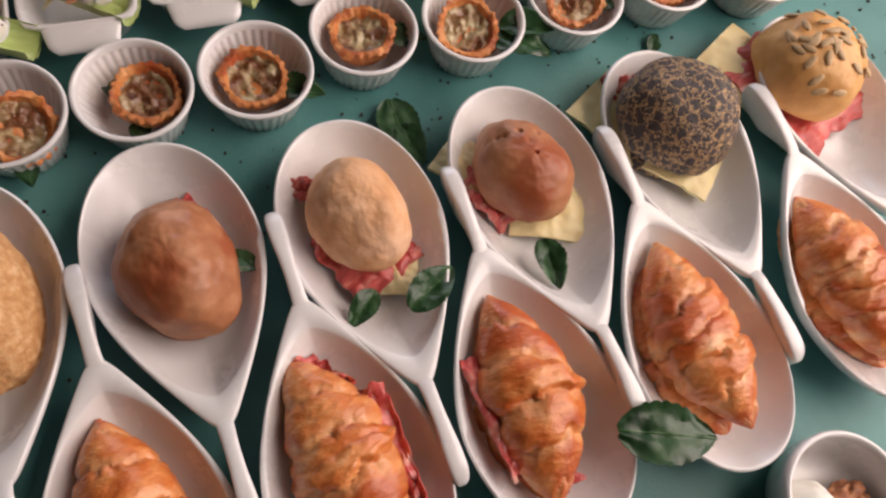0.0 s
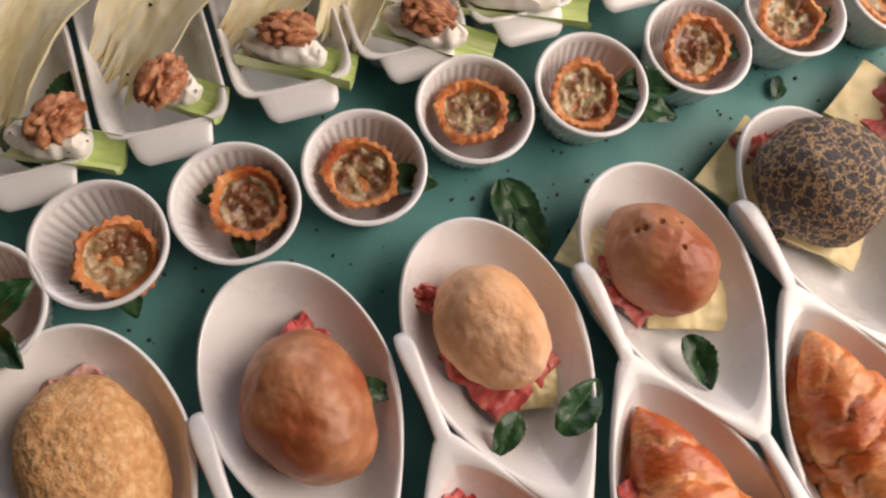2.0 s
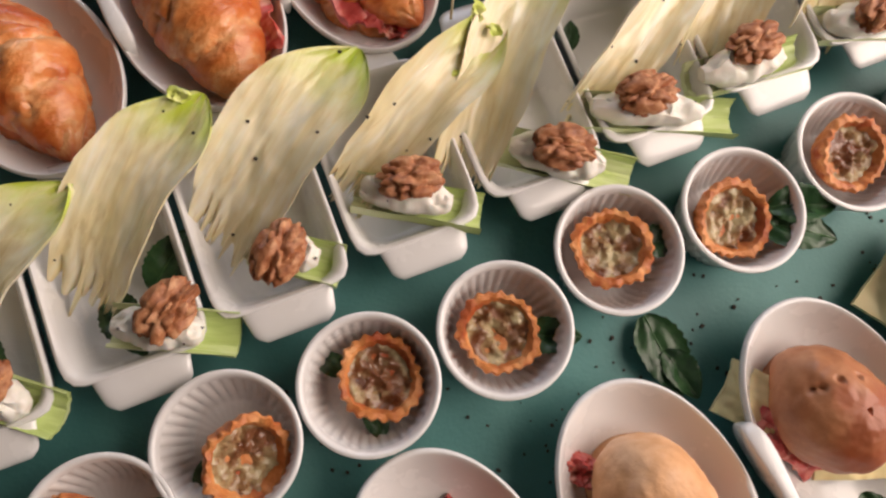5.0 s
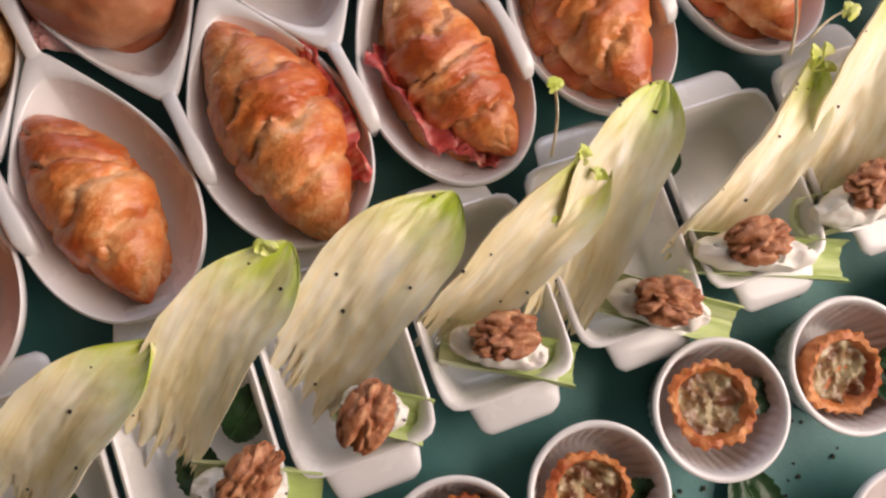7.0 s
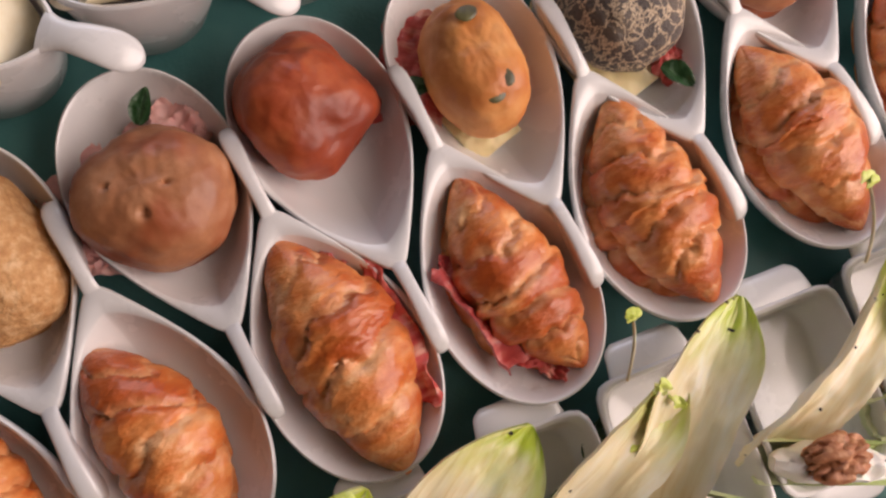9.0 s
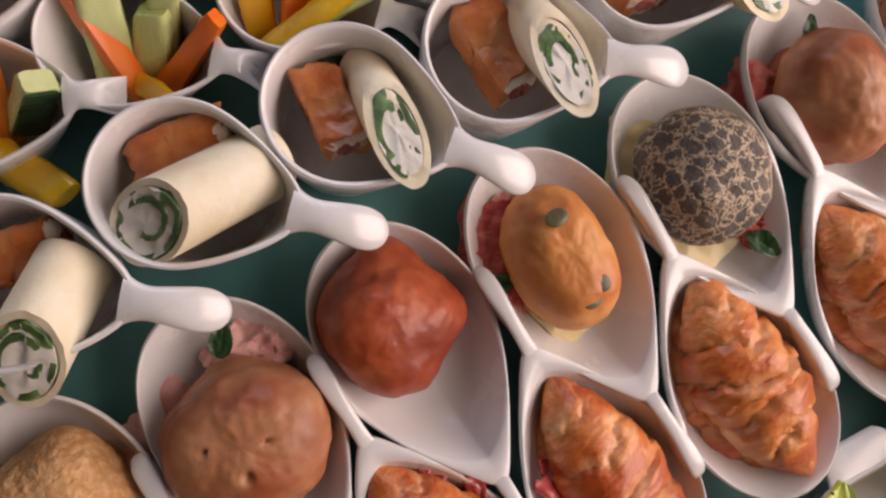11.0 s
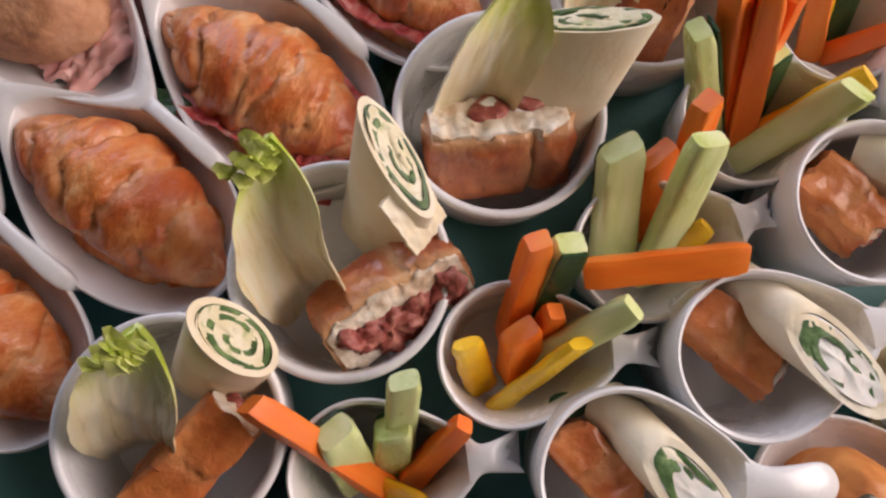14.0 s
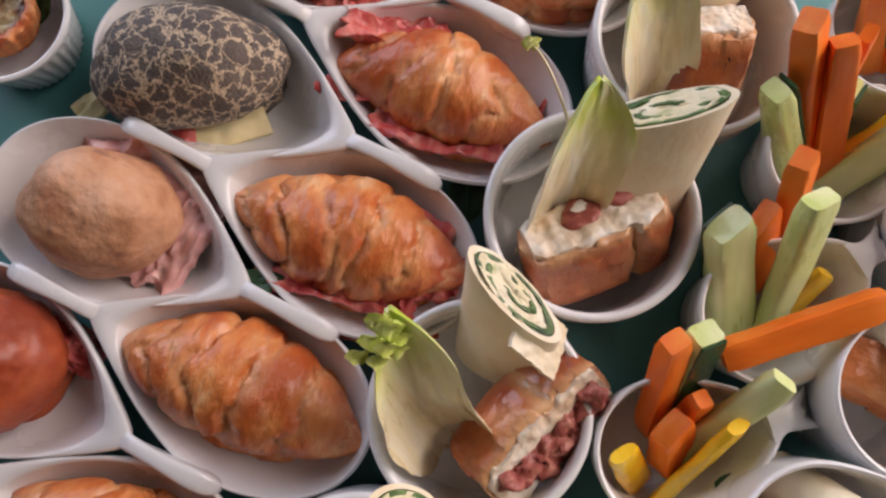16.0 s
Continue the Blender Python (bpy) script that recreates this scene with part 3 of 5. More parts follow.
def endive_mesh(seed, L=0.115, W=0.046, cup=0.55, arch=0.012, ragged=0.012):
    """A long pale leaf, hollow along its length, from its cut base at y = 0 to its tip."""
    n, m = 54, 37
    p, tip = np.zeros((n, m, 3)), []
    skew = random.Random(seed).uniform(0.25, 0.6)
    for i in range(n):
        u = i / (n - 1)
        w = W / 2 * (0.66 + 0.34 * math.sin(math.pi * min(1, u * 0.8 + 0.06))) * max(0.0, 1 - max(0, (u - 0.72) / 0.28) ** 2.2) ** 0.80 + 0.0012
        for j in range(m):
            v = j / (m - 1) * 2 - 1
            rib = 0.30 * (0.0006 * math.sin(v * 19 + 2.5 * wob((v, u, 0), 1.0, seed)) + 0.0004 * math.sin(v * 47 + 4 * wob((v * 2, u * 1.5, 0), 1.0, seed + 4))) * (1 - 0.6 * u)
            edge = ragged * max(0, 0.16 - u) * 6 * (wob((v * 4, 0, 0), 1.6, seed) + 0.5 * wob((v * 14, 0, 0), 1.6, seed + 1))
            p[i, j] = v * w + 0.003 * wob((u * 2, v, 0), 1.0, seed + 2) + skew * W * max(0, u - 0.55), u * L + edge + skew * 0.35 * v * w * max(0, u - 0.6), cup * w * v * v + rib + arch * math.sin(math.pi * u) + 0.0014 * wob((u * 4, v * 2, 0), 1.2, seed)
            tip.append(max(0, (u - 0.66) / 0.34) ** 1.1 * (0.95 + 0.9 * wob((u * 6, v * 2, 0), 1.0, seed + 9)))
    return mesh_of("endive_leaf", [sheet(p, 0.0022)], ENDIVE, values=tip + tip, attr="tip")


def celery_meshes(seed, L):
    """A short celery stalk lying along x with its hollow up."""
    n, m = 24, 17
    p, tip = np.zeros((n, m, 3)), []
    for i in range(n):
        u = i / (n - 1)
        for j in range(m):
            a = math.pi * (1.02 + 0.96 * j / (m - 1))
            r = 0.0102 + 0.0006 * math.sin(j * 2.2) + 0.001 * wob((u, j * 0.2, 0), 1.5, seed)
            p[i, j] = (u - 0.5) * L, r * math.cos(a), 0.0110 + r * math.sin(a)
            tip.append(max(0, 0.75 - u * 1.1))
    stalk = mesh_of("stalk", [sheet(p, 0.0042)], CELERY, values=tip + tip, attr="tip")
    rows = []
    for i in range(30):
        u = i / 29
        k = math.sin(math.pi * (0.03 + 0.94 * u)) ** 0.45
        rows.append([((u - 0.5) * L * 0.70 - 0.10 * L, (0.0100 * math.cos(a)) * k + 0.0018 * wob((u * 5, math.cos(a), 1), 1.1, seed), 0.0125 + (0.0095 if math.sin(a) > 0 else 0.008) * math.sin(a) * k * (1 + 0.55 * wob((u * 6, math.cos(a) * 1.3, math.sin(a)), 1.1, seed))) for a in np.arange(28) * TAU / 28])
    return stalk, mesh_of("cream_cheese", [tube(rows)], CREAM)


def walnut_mesh(seed):
    nu, nv = 40, 64
    rows = []
    for i in range(nu):
        t = i / (nu - 1) * math.pi
        row = []
        for j in range(nv):
            a = TAU * j / nv
            d = Vector((math.sin(t) * math.cos(a), math.sin(t) * math.sin(a), math.cos(t)))
            fold = abs(noise.fractal(Vector((d.x * 1.25, d.y * 2.0, d.z * 1.6)) + Vector((seed * 3.7, 0, seed)), 0.9, 2.0, 2))
            k = 0.80 + 0.42 * min(0.75, fold * 1.9) - 0.22 * math.exp(-(d.y * 8) ** 2) * (d.z > -0.2)
            row.append((0.0165 * d.x * k, 0.0118 * d.y * k, 0.0085 * d.z * k))
        rows.append(row)
    return mesh_of("walnut_half", [tube(rows)], WALNUT)


WALNUTS = [walnut_mesh(s) for s in (1, 2, 3)]


def wrap_meshes(seed, r=0.0165, L=0.062, slant=0.5, turns=2.6, oval=0.75, inside=None):
    """A rolled flatbread along z: coiled bread, filling and greens, its upper end cut on a slant."""
    n = int(turns * 34)

    def coil(r0, r1, w, z_in, phase, thin=0):
        rows = []
        for i in range(n):
            u = i / (n - 1)
            a = u * turns * TAU + phase
            rc = r0 + (r1 - r0) * min(1, u * turns / (turns - 0.98)) + (0.0016 * thin + 0.0003) * wob((u * 9, 0, 0), 1.0, seed + phase)
            row = []
            for rr, top in ((rc - w, 0), (rc + w, 0), (rc + w, 1), (rc - w, 1)):
                x, y = rr * math.cos(a), rr * math.sin(a) * oval
                z = (L + slant * x - z_in + 0.0006 * wob((x, y, 0), 300, seed) - thin * 0.0026 * max(0, wob((u * 11, 0, phase), 1.0, seed))) if top else z_in * 0.5
                row.append((x, y, z))
            rows.append(row)
        return tube(rows)

    bread = mesh_of("flatbread", [coil(0.0060, r, 0.0015, 0.0, 0)], TORTILLA)
    green = mesh_of("green_layer", [coil(0.0045, r - 0.0036, 0.0013, -0.0008, 0.35, 1)], GREENS)
    rows = []
    for k, top in ((0.02, 0), (0.9, 0), (0.9, 1), (0.7, 1), (0.5, 1), (0.3, 1), (0.15, 1), (0.02, 1)):
        rows.append([(k * (r - 0.001) * math.cos(a), k * (r - 0.001) * math.sin(a) * oval, (L + slant * k * r * math.cos(a) + 0.0002 + 0.0022 * wob((k * math.cos(a), k * math.sin(a), 0), 3, seed)) if top else 0.002) for a in np.arange(30) * TAU / 30])
    return bread, green, mesh_of("filling", [tube(rows)], inside or CREAM)


def strudel_meshes(seed, lx, ly, lz, box_like=9.0):
    """A cut length of filled pastry along x, rounded, with its cut end at +x."""
    nu, nv = 26, 40
    rows, pale = [], []
    for i in range(nu):
        u = i / (nu - 1)
        row = []
        for j in range(nv):
            a = TAU * j / nv
            c, s = math.cos(a), math.sin(a)
            q = (abs(c) ** box_like + abs(s) ** box_like) ** (-1 / box_like)
            k = (1 - max(0, (0.12 - u) / 0.12) ** 2 * 0.25) * (1 - 0.04 * math.exp(-((u - 0.55) / 0.08) ** 2))
            y, z = ly / 2 * q * c * k, lz / 2 * q * s * k
            x = (u - 0.5) * lx
            d = 1 + 0.13 * wob((x, y, z), 45, seed) + 0.05 * wob((x, y, z), 160, seed) + 0.035 * math.sin(s * 11 + 4 * wob((x, y, z), 40, seed + 6))
            row.append((x + 0.006 * wob((y, z, u * 0.05), 75, seed), y * d, z * d + lz / 2))
            pale.append(max(0, -s) * 0.9 + 0.7 * math.exp(-((u - 0.55) / 0.10) ** 2) * max(0, s) + 0.4 * max(0, wob((x, y, z), 35, seed + 4)))
        rows.append(row)
    crust = mesh_of("pastry", [tube(rows)], PASTRY, values=pale, attr="tip")

    def sq(a):
        return (abs(math.cos(a)) ** box_like + abs(math.sin(a)) ** box_like) ** (-1 / box_like)

    rows = []
    for k, dx in ((0.86, -0.004), (0.90, 0.0004), (0.6, 0.0016), (0.35, 0.0016), (0.02, 0.001)):
        rows.append([(lx / 2 + dx + 0.0022 * wob((k * math.cos(a), k * math.sin(a), 0), 3.5, seed), ly / 2 * k * math.cos(a) * sq(a), lz / 2 + lz / 2 * k * math.sin(a) * sq(a)) for a in np.arange(48) * TAU / 48])
    inside = mesh_of("dough_face", [tube(rows)], DOUGH)
    rows = []
    for k, dx in ((1.0, 0.0), (0.9, 0.0026), (0.5, 0.0038), (0.03, 0.0036)):
        rows.append([(lx / 2 + dx + 0.0016 * wob((k * math.cos(a), k * math.sin(a), 1), 3, seed), ly * 0.27 * k * math.cos(a), lz / 2 + lz * 0.2 * k * math.sin(a)) for a in np.arange(28) * TAU / 28])
    return crust, inside, mesh_of("bacon_filling", [tube(rows)], MEAT)


def stick_mesh(name, mat, seed, L, w, d, taper=0.8, bend=0.0, p=9.0, wob_k=0.07):
    nu, nv = 16, 28
    rows = []
    slant = 0.16 * math.sin(seed * 2.4)
    for i in range(nu):
        u = i / (nu - 1)
        k = (1 + (taper - 1) * u) * (1 - 0.14 * max(0, (u - 0.95) / 0.05) ** 2 - 0.14 * max(0, (0.05 - u) / 0.05) ** 2)
        row = []
        for j in range(nv):
            a = TAU * (j + 0.5) / nv
            c, s = math.cos(a), math.sin(a)
            q = (abs(c) ** p + abs(s) ** p) ** (-1 / p)
            e = 1 + wob_k * wob((u * 3, c, s), 1.2, seed)
            row.append((w / 2 * q * c * k * e + bend * math.sin(math.pi * u), d / 2 * q * s * k * e, u * L + slant * w * q * c * u))
        rows.append(row)
    return mesh_of(name, [tube(rows)], mat)


seed_count = 0


def stick(kind, a, b, width=0.011, depth=None, spin=0.0, taper=0.85, bend=0.0):
    """A cut raw vegetable from its foot a to its top b."""
    global seed_count
    seed_count += 1
    L = (Vector(b) - Vector(a)).length
    depth = depth or width * 0.85
    m = aim(a, b, spin)
    if kind == "carrot":
        return thing("carrot_stick", "bright orange raw carrot stick in a white cup", "vegetable", m, "vegetable sticks", stick_mesh("carrot_stick", CARROT, seed_count, L, width, depth, taper, bend))
    if kind == "celery":
        return thing("celery_stick", "pale green raw celery stick in a white cup", "vegetable", m, "vegetable sticks", stick_mesh("celery_stick", CUKE, seed_count, L, width, depth * 0.8, taper, bend, 5.0))
    if kind == "pepper":
        return thing("pepper_strip", "glossy yellow bell pepper strip in a white cup", "vegetable", m, "vegetable sticks", stick_mesh("pepper_strip", PEPPER, seed_count, L, width, depth * 0.6, taper, bend, 2.6, 0.14))
    ob = thing("cucumber_stick", "pale green cucumber stick with dark green skin", "vegetable", m, "vegetable sticks")
    part("flesh", stick_mesh("flesh", CUKE, seed_count, L, width, depth, taper, bend, 6.0), ob)
    part("skin", stick_mesh("skin", CUKE_SKIN, seed_count, L * 0.985, width * 0.92, depth * 0.16, taper, bend, 4), ob, "dark green skin", pose(0, depth * 0.46, 0.0004))
    return ob


def wrap(a, b, seed, r=0.0165, slant=0.45, far=(0, 0, -1), oval=0.8, inside=None):
    """A wrap roll from its foot a to its cut end b; far: the side to which the slanted end reaches further."""
    L = (Vector(b) - Vector(a)).length
    v = aim(a, b).to_3x3().inverted() @ Vector(far)
    spin = math.degrees(math.atan2(v.y, v.x))
    ob = thing("wrap_roll", "rolled flatbread with cream cheese and greens in a white cup", "wrap", aim(a, b, spin), "wrap rolls")
    bread, green, fill = wrap_meshes(seed, r, L, slant, 2.4 if inside else 1.9, oval, inside)
    part("flatbread", bread, ob)
    part("green_layer", green, ob, "dark green leaf layer")
    part("filling", fill, ob, "pale cream cheese filling")
    return ob


def strudel(x, y, z, dx, dy, seed, size=(0.05, 0.03, 0.026), tilt=0.0, roll=0.0):
    ob = thing("strudel_piece", "golden brown pastry piece filled with bacon, in a white cup", "pastry", pose(x, y, z, roll, tilt, math.degrees(math.atan2(dy, dx))), "strudel pieces")
    crust, inside, meat = strudel_meshes(seed, *size)
    part("pastry", crust, ob)
    part("dough_face", inside, ob, "pale layered inside of the dough")
    part("bacon_filling", meat, ob, "pink bacon filling")
    return ob


def loaf(m, seed, label, length, width, height, notch=0.2, notch_deep=0.3, filling=()):
    """A cut piece of filled pastry of pose m, long along x, with its cut face on top; filling: lumps in that face as (x, y, size, kind)."""
    nu, nv, p = 56, 64, 3.4
    rows, pale, half = [], [], []
    cut = height
    for i in range(nu):
        s = 2 * i / (nu - 1) - 1
        env = max(0.0, 1 - abs(s) ** 5) ** 0.32 * 0.88 + 0.12
        dent = notch_deep * math.exp(-((s - notch) / 0.10) ** 2)
        row, wide = [], 0.001
        for j in range(nv):
            a = TAU * j / nv
            c, q = math.cos(a), math.sin(a)
            k = (abs(c) ** p + abs(q) ** p) ** (-1 / p)
            x = s * length / 2
            y = width / 2 * k * c * env * (1 - dent * (0.4 + 0.6 * (c < 0)))
            z = height * 0.55 + height * 0.60 * k * q * (0.94 + 0.06 * env)
            g = 1 + 0.13 * wob((x, y, z), 38, seed) + 0.05 * wob((x, y, z), 130, seed + 1)
            y *= g
            edge = cut + 0.0022 * wob((x, y, 0), 110, seed + 2)
            if z > edge:
                z = edge
                wide = max(wide, abs(y))
            row.append((x + 0.003 * wob((y, z, s), 60, seed), y, max(0.0, z)))
            pale.append(0.75 * dent / max(0.01, notch_deep) + 0.8 * max(0.0, (z / cut - 0.86) * 6) + 0.35 * max(0.0, wob((x, y, z), 40, seed + 4)))
        rows.append(row)
        half.append(wide)
    ob = thing("strudel_piece", label, "pastry", m, "strudel pieces")
    part("pastry", mesh_of("pastry", [tube(rows)], GLAZED, values=pale, attr="tip"), ob)
    grid = np.zeros((nu - 4, 29, 3))
    for i in range(2, nu - 2):
        x = (2 * i / (nu - 1) - 1) * length / 2
        for j in range(29):
            v = j / 14 - 1
            y = v * half[i] * (0.90 + 0.07 * wob((x, v, 0), 90, seed))
            sunk = -0.0010 * abs(v) ** 6
            for fx, fy, fr, kind in filling:
                sunk -= 0.0030 * math.exp(-(((x - fx) / fr) ** 2 + ((y - fy) / (fr * 0.8)) ** 2))
            grid[i - 2, j] = x * 0.985, y, cut + 0.0030 + sunk + 0.0014 * wob((x, y, 0), 95, seed + 3) + 0.0008 * wob((x, y, 0), 260, seed)
    part("dough_face", mesh_of("dough_face", [sheet(grid, 0.006)], DOUGH), ob, "pale torn inside of the dough")
    for k, (fx, fy, fr, kind) in enumerate(filling):
        if kind == "sausage":
            disc = part("sausage_piece", dome_mesh("sausage_piece", MEAT, seed + k, fr, fr * 0.72, 0.0030, 0.8, 0.0012, 120), ob, "pink sausage slice", pose(fx, fy, cut - 0.0002, 0, 0, 35))
            part("cheese_core", dome_mesh("cheese_core", CREAM, seed + k, fr * 0.62, fr * 0.40, 0.0026, 0.6, 0.0010, 160), disc, "pale cheese core", pose(0.0008, 0.0012, 0.0016))
        else:
            part("bacon_filling", dome_mesh("bacon_filling", MEAT, seed + 11 * k, fr * 1.2, fr * 0.85, 0.0042, 0.8, 0.0030, 210, 0.0045), ob, "dark pink shredded bacon filling", pose(fx, fy, cut - 0.0018, 0, 0, 50 * k))
    return ob


def croissant(m, seed, size=1.0, ham=0, off=(0, 0), spin=0.0, z=0.0065):
    """A filled croissant in a spoon dish of pose m."""
    ob = thing("croissant_sandwich", "glossy golden brown filled croissant lying in a spoon dish" if ham else "glossy golden brown mini croissant lying in a spoon dish", "croissant", m @ pose(off[0], off[1], z, 0, 0, spin), "filled croissants")
    side = 0.004 if ham > 0 else -0.004
    part("croissant_base", croissant_mesh(seed + 400, 0.112 * size, 0.054 * size, 0.024 * size, 0.0, 2.6), ob, "lower half of the cut croissant", pose(side, -0.002, 0, 0, 0, 2))
    part("croissant_top", croissant_mesh(seed, 0.116 * size, 0.054 * size, 0.048 * size, random.Random(seed).uniform(-0.007, 0.007), random.Random(seed).uniform(2.5, 3.2)), ob, m=pose(0, 0, 0.0045))
    if ham:
        s = 1 if ham > 0 else -1
        part("ham_slice", slice_mesh("ham_slice", HAM, seed, 0.032, 0.066 * size, 0.006, 0.0012, ragged=0.2), ob, "thin red cured ham slice", pose(s * 0.0165 * size, -0.004, 0.0165, 0, -s * 34, -s * 6))
        part("ham_slice", slice_mesh("ham_slice", HAM, seed + 50, 0.024, 0.03, 0.007, 0.0012, ragged=0.3), ob, "thin red cured ham slice", pose(s * 0.004, s * 0.040 * size, 0.016, 0, -s * 16, 30))
    return ob


def bun(m, mat, label, seed, rx=0.030, ry=0.036, h=0.030, spin=0.0, off=(0, 0), ham=(), cheese=(), ham_mat=None, square=2.0, rough=0.004, extra=None, lift=0.0, pits=()):
    """A filled roll in a spoon dish of pose m; ham, cheese: slices as (x, y, turn, width, length)."""
    ob = thing("bun_sandwich", label, "sandwich", m @ pose(off[0], off[1], 0.0062 + lift, 0, 0, spin), "filled rolls")
    part("bun_bottom", dome_mesh("bun_bottom", mat, seed + 30, rx * 0.93, ry * 0.93, 0.009, 0.5, 0.002, 30, 0.0004, square), ob)
    z = 0.0125
    for k, (x, y, t, w, l) in enumerate(cheese):
        part("cheese_slice", slice_mesh("cheese_slice", CHEESE, seed + k, w, l, 0.002, 0.0024, curl=0.003), ob, "pale yellow cheese slice", pose(x, y, z + 0.002 * k, 0, 0, t))
    for k, (x, y, t, w, l) in enumerate(ham):
        part("ham_slice", slice_mesh("ham_slice", ham_mat or HAM, seed + 9 + k, w, l, 0.005, 0.0014, curl=0.004, ragged=0.22), ob, "thin rumpled ham slice", pose(x, y, z + 0.0035 + 0.002 * k, 0, 0, t))
    top = part("bun_top", dome_mesh("bun_top", mat, seed, rx, ry, h, 0.22, rough * 0.85, 26, 0.0008, square, pits), ob, m=pose(0, 0, 0.0125))
    if extra:
        extra(top, rx, ry, h, seed)
    return ob


def pumpkin_seeds(top, rx, ry, h, seed):
    rnd = random.Random(seed)
    me = dome_mesh("seed", SEED, 3, 0.0022, 0.0052, 0.0012, 0.6, 0.0002, 100, 0.0)
    for _ in range(34):
        a, q = rnd.random() * TAU, rnd.random() ** 0.5 * 0.85
        x, y = rx * q * math.cos(a), ry * q * math.sin(a)
        z = h * 0.22 + h * (1 - q ** 2.4) ** 0.5 + 0.0004
        nrm = Vector((x / rx ** 2, y / ry ** 2, z / h ** 2 * 0.9)).normalized()
        part("seed", me, top, m=Matrix.Translation((x, y, z)) @ nrm.to_track_quat("Z", "Y").to_matrix().to_4x4() @ pose(0, 0, 0, 0, 0, rnd.random() * 360))


def olive_slices(top, rx, ry, h, seed):
    me = dome_mesh("olive_slice", OLIVE, 5, 0.0055, 0.0042, 0.0014, 0.6, 0.0006, 100, 0.0)
    for x, y in ((0.001, -0.017), (-0.005, 0.017), (0.001, 0.0225)):
        z = h * 0.22 + h * (1 - ((x / rx) ** 2 + (y / ry) ** 2) ** 1.2) ** 0.5
        part("olive_slice", me, top, "dark olive slice", pose(x, y, z, 10 * (-1 if y > 0 else 1), 0, x * 9000))


# ---- front rows: large spoon dishes ----
A_DIR, B_DIR = (-0.505, 0.863), (0.517, -0.855)
for k in range(6):
    x, y = 0.386 + 0.0893 * k - 0.089 * 1, 0.231 + 0.0497 * k - 0.0497
    if k == 5:
        x, y = 0.753, 0.437
    m = spoon("large", x, y, *A_DIR, "front spoon dishes")
    croissant(m, 11 + k, 1.0, ham=(0, -1, 1, -1, 0, 0)[k], off=(-0.002, 0.006), spin=(0, 4, 8, -4, 2, 4)[k])

B_AT = [(0.274, 0.323), (0.363, 0.367), (0.456, 0.405), (0.547, 0.452), (0.637, 0.503), (0.741, 0.562)]
B = [spoon("large", x, y, *B_DIR, "front spoon dishes") for x, y in B_AT]
bun(B[0], SESAME_BUN, "oval roll crusted with pale oat flakes and ham", 21, 0.031, 0.045, 0.030, ham=[(0.0, -0.036, 0, 0.03, 0.03)], ham_mat=COOKED_HAM, square=2.6)
bun(B[1], BROWN_BUN, "smooth brown roll with cured ham in a spoon dish", 22, 0.031, 0.038, 0.032, spin=12, off=(0, 0.004), ham=[(-0.012, -0.028, 10, 0.03, 0.025)])
bun(B[2], PALE_BUN, "pale floury roll with ham and cheese in a spoon dish", 23, 0.0275, 0.035, 0.030, spin=10, off=(0, -0.012), ham=[(0.004, 0.016, 10, 0.048, 0.05), (0.016, -0.03, 30, 0.016, 0.02)], cheese=[(-0.004, 0.034, -30, 0.028, 0.030)])
bun(B[3], BROWN_BUN, "reddish brown roll with cheese slice and ham", 24, 0.0285, 0.033, 0.029, spin=14, off=(0.001, -0.015), ham=[(0.018, 0.0, 10, 0.03, 0.04)], cheese=[(-0.006, 0.024, 50, 0.042, 0.045), (0.022, -0.024, 20, 0.03, 0.035)], pits=[(0.006, -0.019, 0.0019), (0.0095, -0.021, 0.0016), (-0.003, -0.016, 0.0018), (-0.013, -0.010, 0.0016), (-0.001, 0.002, 0.0012)])
bun(B[4], POPPY_BUN, "round roll covered in dark poppy seeds, with cheese", 25, 0.0380, 0.0375, 0.037, off=(-0.005, -0.020), ham=[(0.012, -0.033, 0, 0.03, 0.03)], cheese=[(0.02, -0.02, 25, 0.058, 0.055), (-0.004, 0.022, 40, 0.045, 0.045)])
bun(B[5], YELLOW_BUN, "yellow roll with pumpkin seeds, salami and cheese", 26, 0.0355, 0.0385, 0.036, off=(0.006, -0.029), ham=[(0.004, 0.004, 15, 0.075, 0.085)], cheese=[(0.03, -0.02, 25, 0.05, 0.055)], extra=pumpkin_seeds)
leaf(0.605, 0.322, 0.036, 0.99, 0.1, 1.12, 0)
leaf(0.488, 0.366, 0.030, 0.5, 0.75, 0.7, 1, label="basil leaf tucked under a pale roll")
leaf(0.468, 0.374, 0.026, -0.3, -0.7, 0.5, 2, label="basil leaf tucked under a pale roll")
leaf(0.556, 0.425, 0.022, 0.45, -0.8, 0.62, 1, label="basil leaf beside a brown roll")
leaf(0.385, 0.377, 0.024, 0.9, -0.1, 0.42, 2, label="basil leaf tucked beside a brown roll")
leaf(0.452, 0.506, 0.003, 0.45, -0.85, 0.92, 0, label="crumpled basil leaf lying on the teal table")
leaf(0.462, 0.488, 0.006, 0.65, -0.75, 0.6, 1, label="crumpled basil leaf lying on the teal table")
leaf(0.623, 0.590, 0.002, 0.1, 1, 0.35, 2, label="small basil leaf lying on the teal table")
corner = thing("round_cup", "small white porcelain cup at the table's front", "dish", pose(0.737, 0.309, 0.0006))
part("cup_body", round_cup("cup_body", 0.036, 0.035), corner)
part("rim", round_rim(0.036, 0.035, 0.003), corner)
